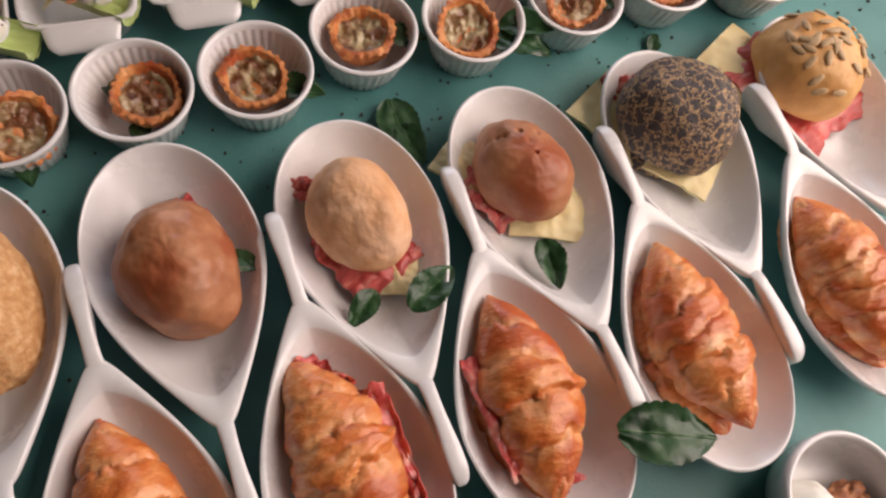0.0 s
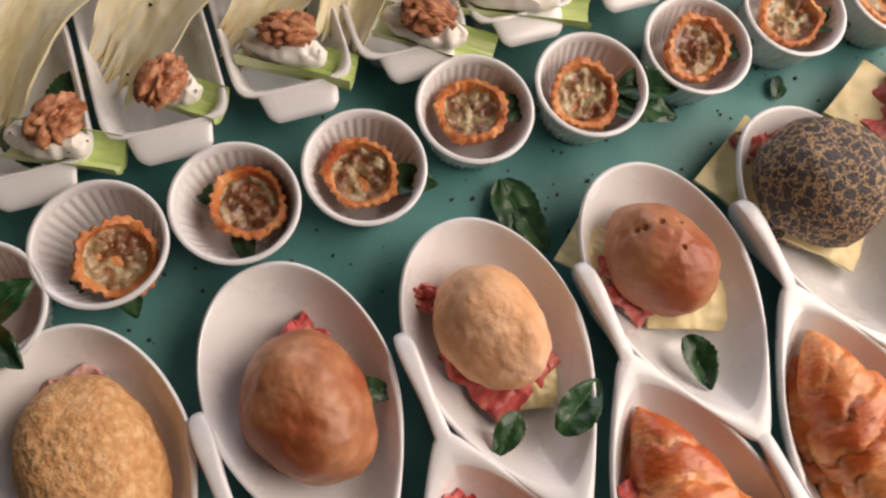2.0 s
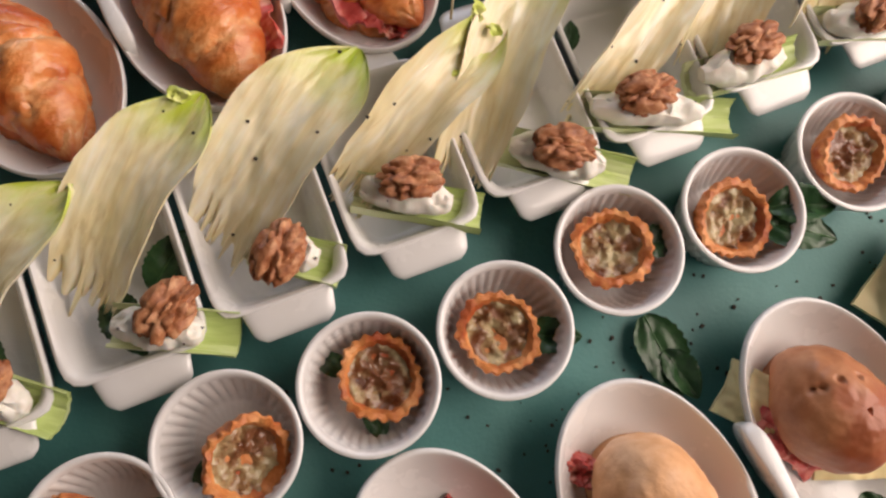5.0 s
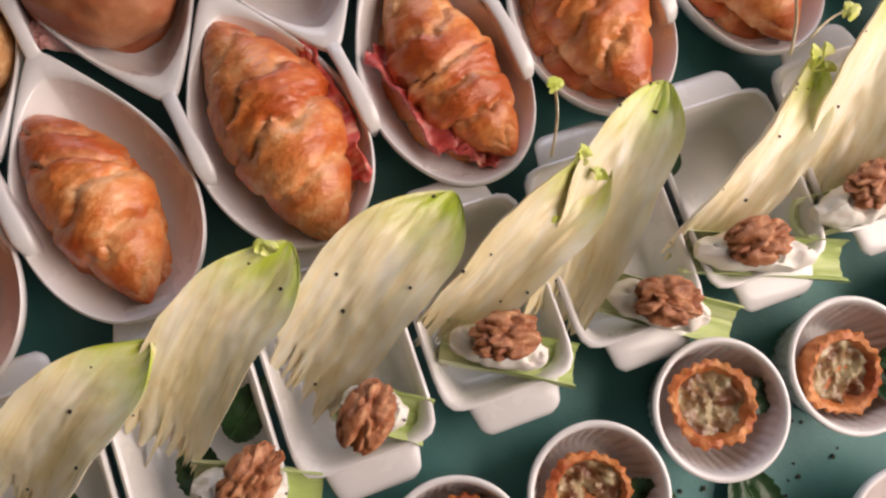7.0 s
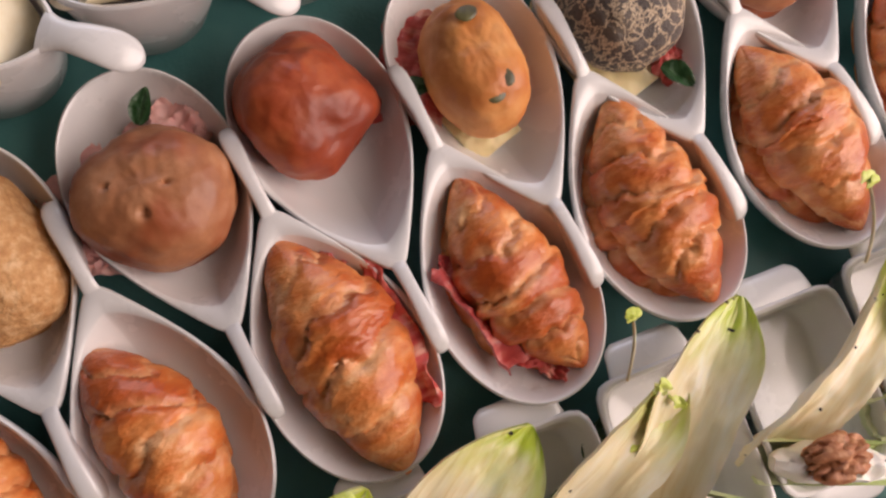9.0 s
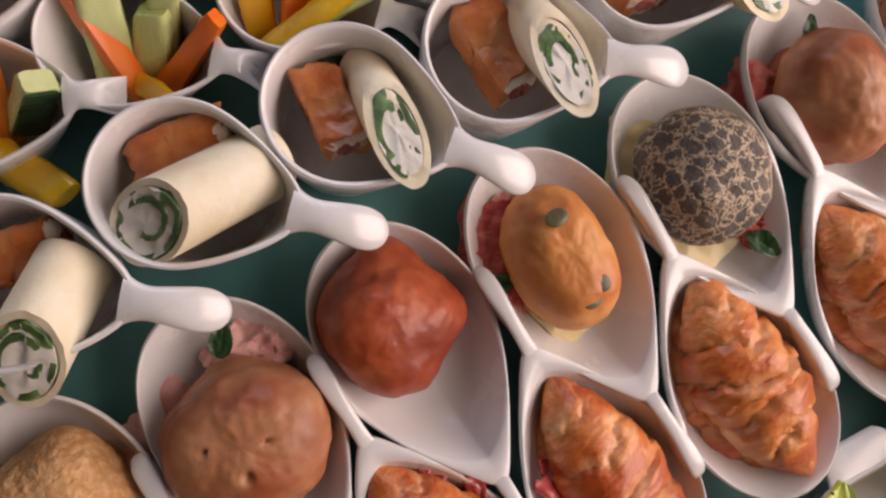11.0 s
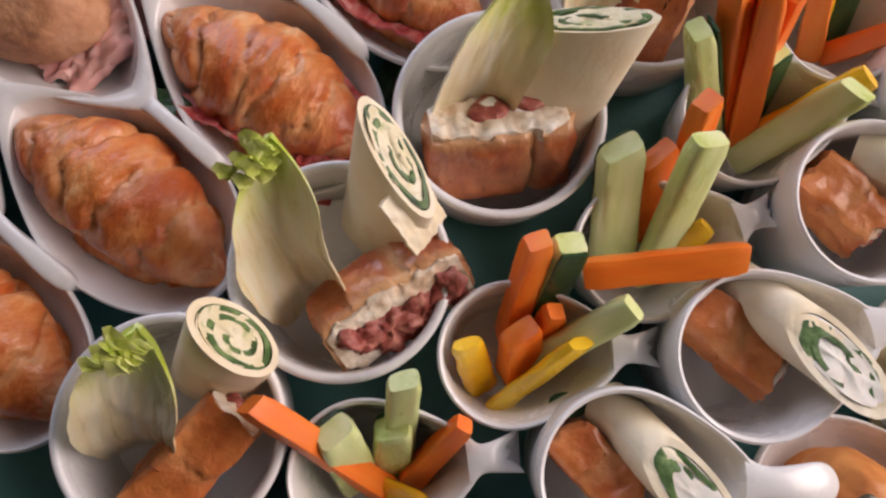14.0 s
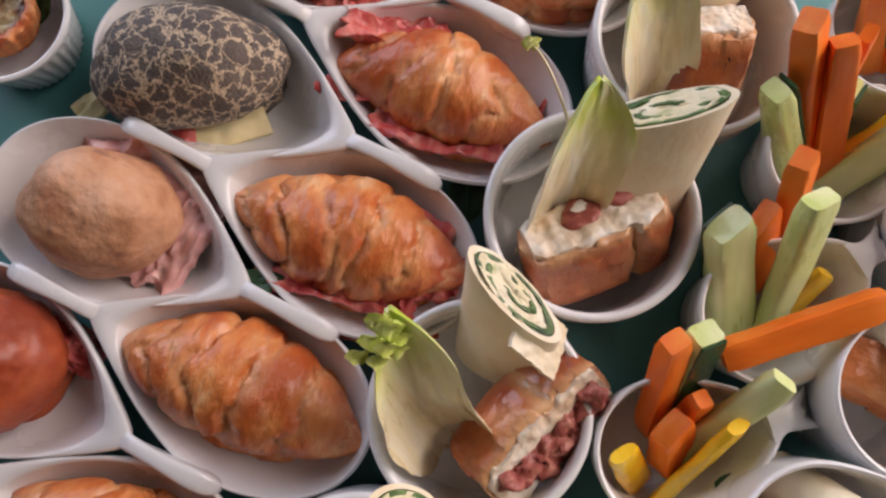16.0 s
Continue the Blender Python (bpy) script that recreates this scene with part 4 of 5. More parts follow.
c_fill = thing("cream_cheese_spread", "white cream cheese heap in a small cup", "cheese", pose(0.722, 0.305, 0.0065), "", dome_mesh("cream_cheese_spread", CREAM, 71, 0.016, 0.014, 0.024, 0.1, 0.004, 60))
thing("walnut_half", "brown walnut half on cream cheese", "walnut", pose(0.748, 0.308, 0.016, 0, 0, 40), "walnuts", WALNUTS[0])

# ---- tartlets in pleated cups ----
C_AT = [(0.204, 0.390), (0.252, 0.429), (0.312, 0.460), (0.374, 0.490), (0.429, 0.534), (0.494, 0.561), (0.557, 0.599), (0.619, 0.636), (0.688, 0.664)]
T_OFF = [(-0.005, -0.002, 15, -30), (0.003, -0.003, 22, 20), (0.004, 0.003, 0, 4), (-0.002, 0.0, 2, -4), (-0.001, 0.001, -4, 6), (-0.004, -0.001, -4, -14), (0, 0.004, -10, -14), (0.002, 0.001, -8, 0), (0, 0, 0, 0)]
for k, ((x, y), (ox, oy, rx, ry)) in enumerate(zip(C_AT, T_OFF)):
    pleated_cup(x, y, k * 7)
    ob = thing("tartlet", "small round golden tartlet with melted cheese and mushroom", "tartlet", pose(x + ox, y + oy, 0.0095 + 0.0105 * (abs(rx) + abs(ry)) / 50, rx, ry, 25 * k), "tartlets")
    crust, fill = tartlet_meshes(40 + k)
    part("crust", crust, ob)
    part("filling", fill, ob, "melted cheese and mushroom filling")
leaf(0.384, 0.489, 0.016, 0.85, 0.05, 0.62, 1, 8, label="basil leaf tucked under a tartlet")
leaf(0.438, 0.540, 0.018, 1, 0.15, 0.60, 2, 8, label="basil leaf tucked under a tartlet")
leaf(0.508, 0.558, 0.021, 0.93, -0.18, 0.80, 0, 10, label="long basil leaf hanging over a cup's rim")
leaf(0.512, 0.566, 0.022, 0.95, 0.10, 0.72, 1, 10, label="long basil leaf hanging over a cup's rim")
leaf(0.572, 0.600, 0.020, 0.9, 0.5, 0.55, 2, 10, label="basil leaf tucked under a tartlet")
leaf(0.633, 0.636, 0.018, 1, 0.1, 0.6, 1, 8, label="basil leaf tucked under a tartlet")
leaf(0.258, 0.420, 0.008, 0.6, -0.9, 0.55, 0, 14, label="basil leaf under a tilted tartlet")
leaf(0.244, 0.422, 0.008, -0.3, -0.9, 0.4, 1, 10, label="basil leaf under a tilted tartlet")
leaf(0.313, 0.452, 0.008, 0.4, -0.8, 0.42, 2, 12, label="basil leaf under a tartlet")
leaf(0.301, 0.466, 0.008, -0.9, 0.3, 0.4, 2, 14, label="basil leaf under a tartlet")
leaf(0.210, 0.384, 0.032, 0.65, 0.75, 0.6, 0, 10, label="basil leaf beside a tilted tartlet")
leaf(0.212, 0.380, 0.030, 0.75, -0.5, 0.55, 1, 10, label="basil leaf beside a tilted tartlet")

# ---- oblong trays with endive, celery and walnut ----
T_DIR = Vector((-0.425, 0.905)).normalized()
for k in range(-2, 8):
    near = Vector((0.212 + 0.0611 * k, 0.455 + 0.0353 * k))
    c = near + T_DIR * 0.0515
    ob = thing("oblong_tray", "white porcelain oblong tray with flat lugs, standing in a row", "dish", pose(c.x, c.y, 0.0006, 0, 0, heading(*T_DIR)), "oblong trays")
    part("tray_body", TRAY[0], ob)
    for lug in TRAY[1]:
        part("lug", lug, ob)
TRAY_LEAVES = []
ENDIVES = [((0.068, 0.440), (0.105, 0.520)), ((0.121, 0.462), (0.167, 0.541)), ((0.178, 0.490), (0.214, 0.589)), ((0.234, 0.524), (0.283, 0.622)), ((0.292, 0.552), (0.350, 0.650)), ((0.350, 0.570), (0.383, 0.684)), ((0.410, 0.608), (0.452, 0.713)), ((0.474, 0.644), (0.503, 0.752)), ((0.540, 0.672), (0.570, 0.785))]
for k, ((x, y), (tx, ty)) in enumerate(ENDIVES):
    d = Vector((tx - x, ty - y, 0.029))
    me = endive_mesh(60 + k, d.length, (0.040, 0.040, 0.042, 0.048, 0.034, 0.036, 0.032, 0.040, 0.036)[k], 0.35 if k in (2, 3) else 0.55)
    tilt = math.degrees(math.asin(0.029 / d.length))
    ob = thing("endive_leaf", "pale yellow endive leaf with green tip, propped in a tray", "leaf", pose(x, y, 0.020, tilt, (4, 0, 0, 4, 16, -4, 24, 4, 8)[k], heading(tx - x, ty - y)), "endive leaves", me)
    TRAY_LEAVES.append((ob, d.length))
    rnd = random.Random(k)
    bits = []
    verts = me.vertices
    half = len(verts) // 2
    for _ in range(rnd.randint(4, 9)):
        c = verts[rnd.randrange(half)].co
        s = rnd.uniform(0.0004, 0.0009)
        bits.append(box(c.x - s, c.y - s, c.z - s * 0.3, c.x + s, c.y + s * 0.8, c.z + s * 0.7))
    tagged(part("pepper_specks", mesh_of("pepper_specks", bits, SPECK, smooth=False), ob, "black ground pepper"), kind="stuff")
CELERY_AT = [((0.135, 0.447), (0.178, 0.437), 0), ((0.193, 0.478), (0.250, 0.478), 0), ((0.252, 0.521), (0.294, 0.514), 0), ((0.296, 0.550), (0.360, 0.545), -14), ((0.368, 0.584), (0.437, 0.574), 6), ((0.408, 0.607), (0.492, 0.612), 0), ((0.468, 0.630), (0.532, 0.655), 0), ((0.540, 0.672), (0.600, 0.682), 0)]
NUTS = [(0.150, 0.446), (0.221, 0.485), (0.266, 0.515), (0.323, 0.556), (0.396, 0.580), (0.438, 0.613), (0.496, 0.648), (0.568, 0.678)]
for k, (a, b, roll) in enumerate(CELERY_AT):
    d = Vector(b) - Vector(a)
    turn = math.degrees(math.atan2(d.y, d.x))
    mid = (Vector(a) + Vector(b)) / 2
    z = 0.0215
    ob = thing("stuffed_celery", "celery stalk filled with white cream cheese, in a tray", "celery", pose(mid.x, mid.y, z, roll, 0, turn), "stuffed celery stalks")
    stalk, cream = celery_meshes(80 + k, d.length)
    part("stalk", stalk, ob)
    part("cream_cheese", cream, ob, "white cream cheese filling")
    nx, ny = NUTS[k]
    n = thing("walnut_half", "brown wrinkled walnut half on cream cheese", "walnut", pose(nx, ny, z + 0.0225, roll, 0, turn + (80, 60, 80, 20, 10, 15, 10, 40)[k]), "walnuts", WALNUTS[k % 3])
    n.scale = (0.95, 0.92, 1.0)
    rnd = random.Random(300 + k)
    bits = []
    for _ in range(rnd.randint(5, 10)):
        c = cream.vertices[rnd.randrange(len(cream.vertices))].co
        if c.z > 0.013:
            q = rnd.uniform(0.00025, 0.0005)
            bits.append(box(c.x - q, c.y - q, c.z - q * 0.4, c.x + q, c.y + q * 0.8, c.z + q * 0.8))
    if bits:
        tagged(part("pepper_specks", mesh_of("pepper_specks", bits, SPECK, smooth=False), ob, "black ground pepper"), kind="stuff")
for k, (x, y, dx, dy) in enumerate(((0.128, 0.470, 0.5, -0.7), (0.187, 0.492, 0.5, -0.6), (0.205, 0.497, 0.4, 0.8), (0.312, 0.566, 0.4, 0.8), (0.330, 0.60, 0.1, 0.4), (0.475, 0.66, 0.5, 0.5), (0.405, 0.648, 0.0, 0.7))):
    leaf(x, y, 0.012, dx, dy, (0.8, 0.7, 0.7, 0.6, 0.45, 0.5, 0.35)[k], k, 12, label="basil leaf under the endive in a tray")

# ---- middle rows: smaller spoon dishes ----
E_DIR, F_DIR = (-0.550, 0.835), (0.555, -0.832)
E_AT = [(-0.008, 0.513), (0.064, 0.555), (0.136, 0.598), (0.208, 0.640), (0.282, 0.680), (0.351, 0.725), (0.428, 0.768), (0.502, 0.812)]
for k, (x, y) in enumerate(E_AT):
    m = spoon("small", x, y, *E_DIR, "middle spoon dishes")
    croissant(m, 111 + k, (0.96, 0.96, 0.92, 1.08, 0.95, 1.0, 0.98, 0.95)[k], ham=(0, 0, 0, 1, -1, 0, 0, 0)[k], off=((0, -0.002, -0.003, 0.002, 0.003, 0.002, 0.004, 0)[k], 0.002), spin=(0, -8, 8, 3, 6, -2, 4, 0)[k], z=0.0065)
F_AT = [(0.045, 0.668), (0.117, 0.710), (0.188, 0.745), (0.259, 0.782), (0.329, 0.822), (0.399, 0.868), (0.470, 0.910)]
Fm = [spoon("small", x, y, *F_DIR, "middle spoon dishes") for x, y in F_AT]
bun(Fm[0], SESAME_BUN, "oval roll crusted with pale oat flakes", 121, 0.031, 0.040, 0.029, square=2.5)
bun(Fm[1], BROWN_BUN, "wide brown roll with ham and a basil sprig", 122, 0.036, 0.034, 0.032, rough=0.0055, pits=[(0.004, 0.012, 0.0022), (-0.010, 0.004, 0.0014), (0.014, -0.006, 0.0016)], off=(0.003, 0.004), ham=[(0.028, -0.014, 20, 0.04, 0.045), (-0.016, -0.030, 10, 0.034, 0.028), (0.030, 0.012, 60, 0.02, 0.03)], ham_mat=COOKED_HAM)
bun(Fm[2], RED_BUN, "dark reddish brown roll in a spoon dish", 123, 0.0315, 0.0315, 0.030, off=(0.002, -0.016), spin=20, square=2.5, rough=0.0065)
bun(Fm[3], ORANGE_BUN, "orange-yellow olive roll with red salami", 124, 0.0245, 0.035, 0.028, off=(-0.001, -0.005), spin=-8, ham=[(0.026, -0.010, -30, 0.036, 0.058)], cheese=[(0.004, 0.026, 20, 0.03, 0.03)], square=2.6, extra=olive_slices)
bun(Fm[4], CRACK_BUN, "round dark roll with cracked crust and cheese", 125, 0.033, 0.034, 0.031, off=(-0.002, -0.004), ham=[(-0.014, 0.034, 20, 0.02, 0.03), (0.034, -0.004, 20, 0.016, 0.02)], cheese=[(0.012, -0.010, 50, 0.055, 0.055), (0.014, 0.018, 10, 0.042, 0.05)])
bun(Fm[5], BROWN_BUN, "brown roll with red cured ham", 126, 0.030, 0.036, 0.030, off=(-0.004, 0.0), ham=[(0.026, -0.016, 20, 0.032, 0.05)])
bun(Fm[6], BROWN_BUN, "brown roll with red cured ham", 127, 0.030, 0.036, 0.030)
leaf(0.103, 0.738, 0.028, 0.1, 0.9, 0.36, 0, 12, label="basil sprig behind a brown roll")
leaf(0.352, 0.798, 0.028, 0.8, -0.4, 0.4, 1, 5, label="basil leaf under a dark roll")
leaf(0.222, 0.770, 0.024, 0.95, 0.3, 0.35, 1, 5, label="basil leaf beside a reddish roll")
leaf(0.388, 0.898, 0.026, 0.1, 0.9, 0.3, 2, 5, label="basil leaf behind a brown roll")


# ---- handled cups with wraps and strudel ----
def handled(meshes, x, y, dx, dy, label, group):
    ob = thing("handled_cup", label, "cup", pose(x, y, 0.0006, 0, 0, math.degrees(math.atan2(dy, dx))), group)
    part("cup_body", meshes[0], ob)
    part("handle", meshes[1], ob)


G_AT = [(0.026, 0.769, 0.98, -0.12), (0.0895, 0.8096, 0.98, -0.21), (0.155, 0.8441, 0.94, -0.33), (0.2206, 0.8729, 0.99, -0.06), (0.2875, 0.9180, 0.98, -0.1), (0.352, 0.9560, 0.98, -0.1)]
for x, y, dx, dy in G_AT:
    handled(DIP, x, y, dx, dy, "round white porcelain dip cup with a paddle handle", "dip cups")
wrap((0.0470, 0.7770, 0.044), (0.0380, 0.7400, 0.066), 1, 0.0175, 0.6)
wrap((0.1238, 0.8233, 0.042), (0.0808, 0.7927, 0.068), 2, 0.0185, 0.5)
wrap((0.1635, 0.8668, 0.034), (0.1760, 0.8329, 0.070), 3, 0.0128, 1.5)
wrap((0.2335, 0.8998, 0.036), (0.2449, 0.8646, 0.074), 4, 0.0132, 1.5)
wrap((0.3023, 0.9376, 0.042), (0.3345, 0.9075, 0.072), 5, 0.0150, 0.8)
strudel(0.0267, 0.7812, 0.030, 0.9, 0.3, 1, (0.034, 0.022, 0.022), -8, 0)
strudel(0.0895, 0.8269, 0.032, 0.85, 0.4, 2, (0.042, 0.022, 0.022), -10, 0)
strudel(0.1495, 0.8460, 0.030, 0.4, -0.85, 3, (0.036, 0.022, 0.024), -10, 0)
strudel(0.2219, 0.8774, 0.030, 0.5, -0.82, 4, (0.042, 0.023, 0.024), -8, 0)
strudel(0.2857, 0.9212, 0.030, 0.4, -0.85, 5, (0.038, 0.024, 0.026), -8, 0)
strudel(0.3504, 0.9593, 0.030, 0.5, -0.8, 6, (0.044, 0.030, 0.026), -8, 0)


# ---- handled cups with raw vegetables ----
H_AT = [(0.000, 0.8415, 0.97, 0.1), (0.0580, 0.8715, 0.98, -0.15), (0.1285, 0.9003, 0.97, -0.24), (0.1955, 0.9255, 1.0, 0.02), (0.2580, 0.9680, 1.0, -0.05), (0.313, 1.000, 1.0, -0.05)]
for x, y, dx, dy in H_AT:
    handled(VEG, x, y, dx, dy, "conical white porcelain cup with a flared handle, holding vegetables", "vegetable cups")
# first cup
stick("pepper", (-0.006, 0.838, 0.012), (-0.022, 0.870, 0.060), 0.017, 0.013, 20)
stick("carrot", (0.004, 0.836, 0.010), (0.014, 0.868, 0.066), 0.013, 0.012, 40, 0.5)
stick("pepper", (0.002, 0.826, 0.020), (0.042, 0.806, 0.042), 0.018, 0.014, 0)
stick("cucumber", (0.012, 0.842, 0.012), (0.034, 0.850, 0.056), 0.017, 0.012, 90)
stick("celery", (-0.006, 0.824, 0.012), (-0.008, 0.812, 0.044), 0.015, 0.013, 0)
# second cup
stick("carrot", (0.064, 0.856, 0.016), (0.028, 0.912, 0.074), 0.0115, 0.010, 30, 0.9)
stick("celery", (0.072, 0.872, 0.014), (0.084, 0.904, 0.072), 0.0135, 0.012, 10, 0.95)
stick("carrot", (0.074, 0.860, 0.016), (0.102, 0.880, 0.056), 0.012, 0.011, 20, 0.7)
stick("cucumber", (0.052, 0.866, 0.012), (0.052, 0.892, 0.056), 0.020, 0.014, 200)
stick("pepper", (0.058, 0.862, 0.018), (0.088, 0.842, 0.048), 0.011, 0.010, 30, 0.8, 0.002)
stick("cucumber", (0.068, 0.866, 0.010), (0.074, 0.886, 0.046), 0.018, 0.014, 180)
# third cup
stick("carrot", (0.134, 0.906, 0.014), (0.148, 0.940, 0.074), 0.0125, 0.011, 20, 0.9)
stick("cucumber", (0.144, 0.906, 0.014), (0.161, 0.936, 0.070), 0.014, 0.012, 20, 0.95)
stick("carrot", (0.144, 0.898, 0.012), (0.151, 0.912, 0.052), 0.013, 0.012, 20, 0.7)
stick("carrot", (0.134, 0.890, 0.018), (0.135, 0.908, 0.048), 0.019, 0.014, 10, 0.8)
stick("pepper", (0.116, 0.888, 0.014), (0.112, 0.910, 0.050), 0.015, 0.012, 0, 0.9)
stick("celery", (0.128, 0.890, 0.018), (0.178, 0.905, 0.066), 0.0135, 0.011, 10, 0.95)
stick("pepper", (0.118, 0.878, 0.018), (0.156, 0.897, 0.056), 0.014, 0.012, 60, 0.9)
# fourth cup
stick("cucumber", (0.190, 0.924, 0.012), (0.192, 0.967, 0.070), 0.019, 0.015, 180, 0.9)
stick("carrot", (0.212, 0.936, 0.014), (0.209, 0.962, 0.060), 0.020, 0.010, 10, 0.9)
stick("celery", (0.204, 0.914, 0.012), (0.221, 0.958, 0.084), 0.0165, 0.013, 20, 1.0)
stick("carrot", (0.165, 0.923, 0.057), (0.226, 0.911, 0.070), 0.0125, 0.010, 20, 1.0)
stick("carrot", (0.222, 0.940, 0.020), (0.228, 0.974, 0.078), 0.0105, 0.010, 30, 1.0)
stick("pepper", (0.206, 0.916, 0.016), (0.226, 0.928, 0.046), 0.014, 0.012, 40, 0.9)
# fifth cup
stick("cucumber", (0.254, 0.972, 0.014), (0.233, 1.002, 0.080), 0.017, 0.013, 60, 0.7)
stick("carrot", (0.262, 0.972, 0.014), (0.247, 1.016, 0.100), 0.0125, 0.011, 10, 1.0)
stick("carrot", (0.268, 0.962, 0.014), (0.259, 1.004, 0.092), 0.0135, 0.012, 50, 0.9)
stick("celery", (0.264, 0.956, 0.014), (0.288, 0.962, 0.078), 0.0150, 0.012, 0, 1.0)
stick("cucumber", (0.276, 0.976, 0.012), (0.270, 0.990, 0.062), 0.017, 0.013, 0, 0.9)
stick("pepper", (0.272, 0.962, 0.014), (0.304, 0.968, 0.066), 0.015, 0.013, 30, 0.9)
stick("carrot", (0.272, 0.978, 0.014), (0.270, 1.002, 0.090), 0.012, 0.010, 20, 0.6)
# sixth cup
stick("carrot", (0.318, 0.998, 0.014), (0.303, 1.018, 0.066), 0.016, 0.013, 20, 0.7)
stick("pepper", (0.322, 1.000, 0.014), (0.310, 1.030, 0.072), 0.016, 0.014, 10, 0.9)
stick("cucumber", (0.328, 1.004, 0.014), (0.326, 1.028, 0.060), 0.017, 0.013, 0, 0.9)
stick("carrot", (0.324, 0.994, 0.014), (0.350, 0.985, 0.066), 0.012, 0.010, 20, 0.7)
leaf(0.140, 0.876, 0.034, 0.8, -0.4, 0.36, 0, 5, label="parsley leaf among raw vegetables")

# ---- ramekins with endive, wrap and strudel ----
I_AT = [(-0.010, 0.911), (0.071, 0.953), (0.154, 0.999), (0.236, 1.043)]
for x, y in I_AT:
    ob = thing("ramekin", "round white porcelain ramekin holding strudel, wrap and endive", "ramekin", pose(x, y, 0.0006), "ramekins")
    part("cup_body", RAMEKIN[0], ob)
    part("rim", RAMEKIN[1], ob)


def standing_endive(a, b, seed, width, roll, cup=0.6, frilled=True):
    """An endive leaf from its foot a to its tip b."""
    d = Vector(b) - Vector(a)
    me = endive_mesh(seed, d.length, width, cup, 0.010, 0.003)
    q = d.to_track_quat("Y", "Z").to_matrix().to_4x4()
    ob = thing("endive_leaf", "pale endive leaf with frilled yellow-green tip, standing in a ramekin", "leaf", Matrix.Translation(a) @ q @ pose(0, 0, 0, 0, roll, 0), "endive leaves", me)
    if frilled:
        frill(ob, seed, d.length)
    return ob


def frill(ob, seed, y, spread=0.015):
    """A frilled shoot at the tip of a leaf: short stems that end in small curled lobes."""
    rnd = random.Random(seed)
    bits = []
    for _ in range(15 if spread < 0.0155 else 3):
        d = Vector((rnd.uniform(-1, 1), rnd.uniform(-0.2, 1.0), rnd.uniform(0.1, 1))).normalized() * rnd.uniform(0.5, 1) * spread
        a = Vector((0, y - 0.006, 0.002))
        rows = []
        for i in range(9):
            u = i / 8
            c = a + d * u + Vector((0, 0, 0.003 * math.sin(3 * u)))
            r = 0.0007 if u < 0.6 else 0.0007 + (0.0034 if spread < 0.0155 else 0.0026) * math.sin(math.pi * (u - 0.6) / 0.42)
            rows.append([(c.x + r * math.cos(t) * (1 + 0.4 * math.sin(3 * t + i)), c.y + r * math.sin(t), c.z + 0.4 * r * math.sin(2 * t + i)) for t in np.arange(10) * TAU / 10])
        bits.append(tube(rows))
    part("frilled_tip", mesh_of("frilled_tip", bits, SHOOT), ob, "frilled yellow-green shoot")


def sprout(ob, points):
    """A thin pale stem through the given places, with a few small yellow-green lobes at its end, as a part of a leaf."""
    inv = ob.matrix_basis.inverted()
    p = [inv @ Vector(q) for q in points]
    path = []
    for i in range(13):
        u = i / 12
        path.append(p[0] * (1 - u) ** 2 + p[1] * 2 * u * (1 - u) + p[2] * u * u)
    stem = tube([[(c.x + 0.0007 * math.cos(t), c.y + 0.0007 * math.sin(t) * 0.6, c.z + 0.0007 * math.sin(t)) for t in np.arange(7) * TAU / 7] for c in path])
    part("sprout_stem", mesh_of("sprout_stem", [stem], ENDIVE), ob, "thin pale stem")
    rnd = random.Random(len(points) + int(points[0][0] * 9000))
    bits = []
    for _ in range(5):
        d = Vector((rnd.uniform(-1, 1), rnd.uniform(-1, 1), rnd.uniform(-0.5, 0.8))).normalized()
        c, r = path[-1] + d * 0.0022, rnd.uniform(0.0016, 0.0028)
        bits.append(tube([[(c.x + r * math.sin(v) * math.cos(t) * (1 + 0.25 * math.sin(3 * t)), c.y + r * 1.3 * math.sin(v) * math.sin(t), c.z + 0.45 * r * math.cos(v) + 0.3 * r * math.sin(2 * t) * math.sin(v)) for t in np.arange(10) * TAU / 10] for v in (0.05, 0.7, 1.4, 2.2, 3.09)]))
    part("sprout_tip", mesh_of("sprout_tip", bits, SHOOT), ob, "curled yellow-green sprout tip")


for k, points in ((6, ((0.446, 0.704, 0.052), (0.446, 0.722, 0.062), (0.434, 0.738, 0.070))), (4, ((0.336, 0.640, 0.046), (0.337, 0.660, 0.056), (0.331, 0.669, 0.060))),
                  (7, ((0.454, 0.712, 0.056), (0.460, 0.722, 0.062), (0.467, 0.723, 0.065))), (4, ((0.340, 0.628, 0.046), (0.343, 0.618, 0.047), (0.340, 0.609, 0.045)))):
    sprout(TRAY_LEAVES[k][0], points)
for k in (2, 4, 6):
    frill(TRAY_LEAVES[k][0], k, TRAY_LEAVES[k][1] - 0.004, 0.016)
standing_endive((-0.030, 0.906, 0.016), (-0.004, 0.950, 0.088), 91, 0.036, 10)
wrap((0.004, 0.926, 0.020), (0.030, 0.936, 0.078), 11, 0.0175, 0.9, (-0.8, 0.5, 0.3), 0.62, SPREAD)
strudel(-0.008, 0.900, 0.030, 0.85, 0.53, 11, (0.056, 0.026, 0.026), -6, 14)
standing_endive((0.058, 0.946, 0.014), (0.054, 1.004, 0.084), 92, 0.036, -12, 0.9)
folded = wrap((0.089, 0.964, 0.018), (0.105, 0.985, 0.074), 12, 0.0200, 0.8, (-0.3, 0.85, 0.4), 0.42, SPREAD)
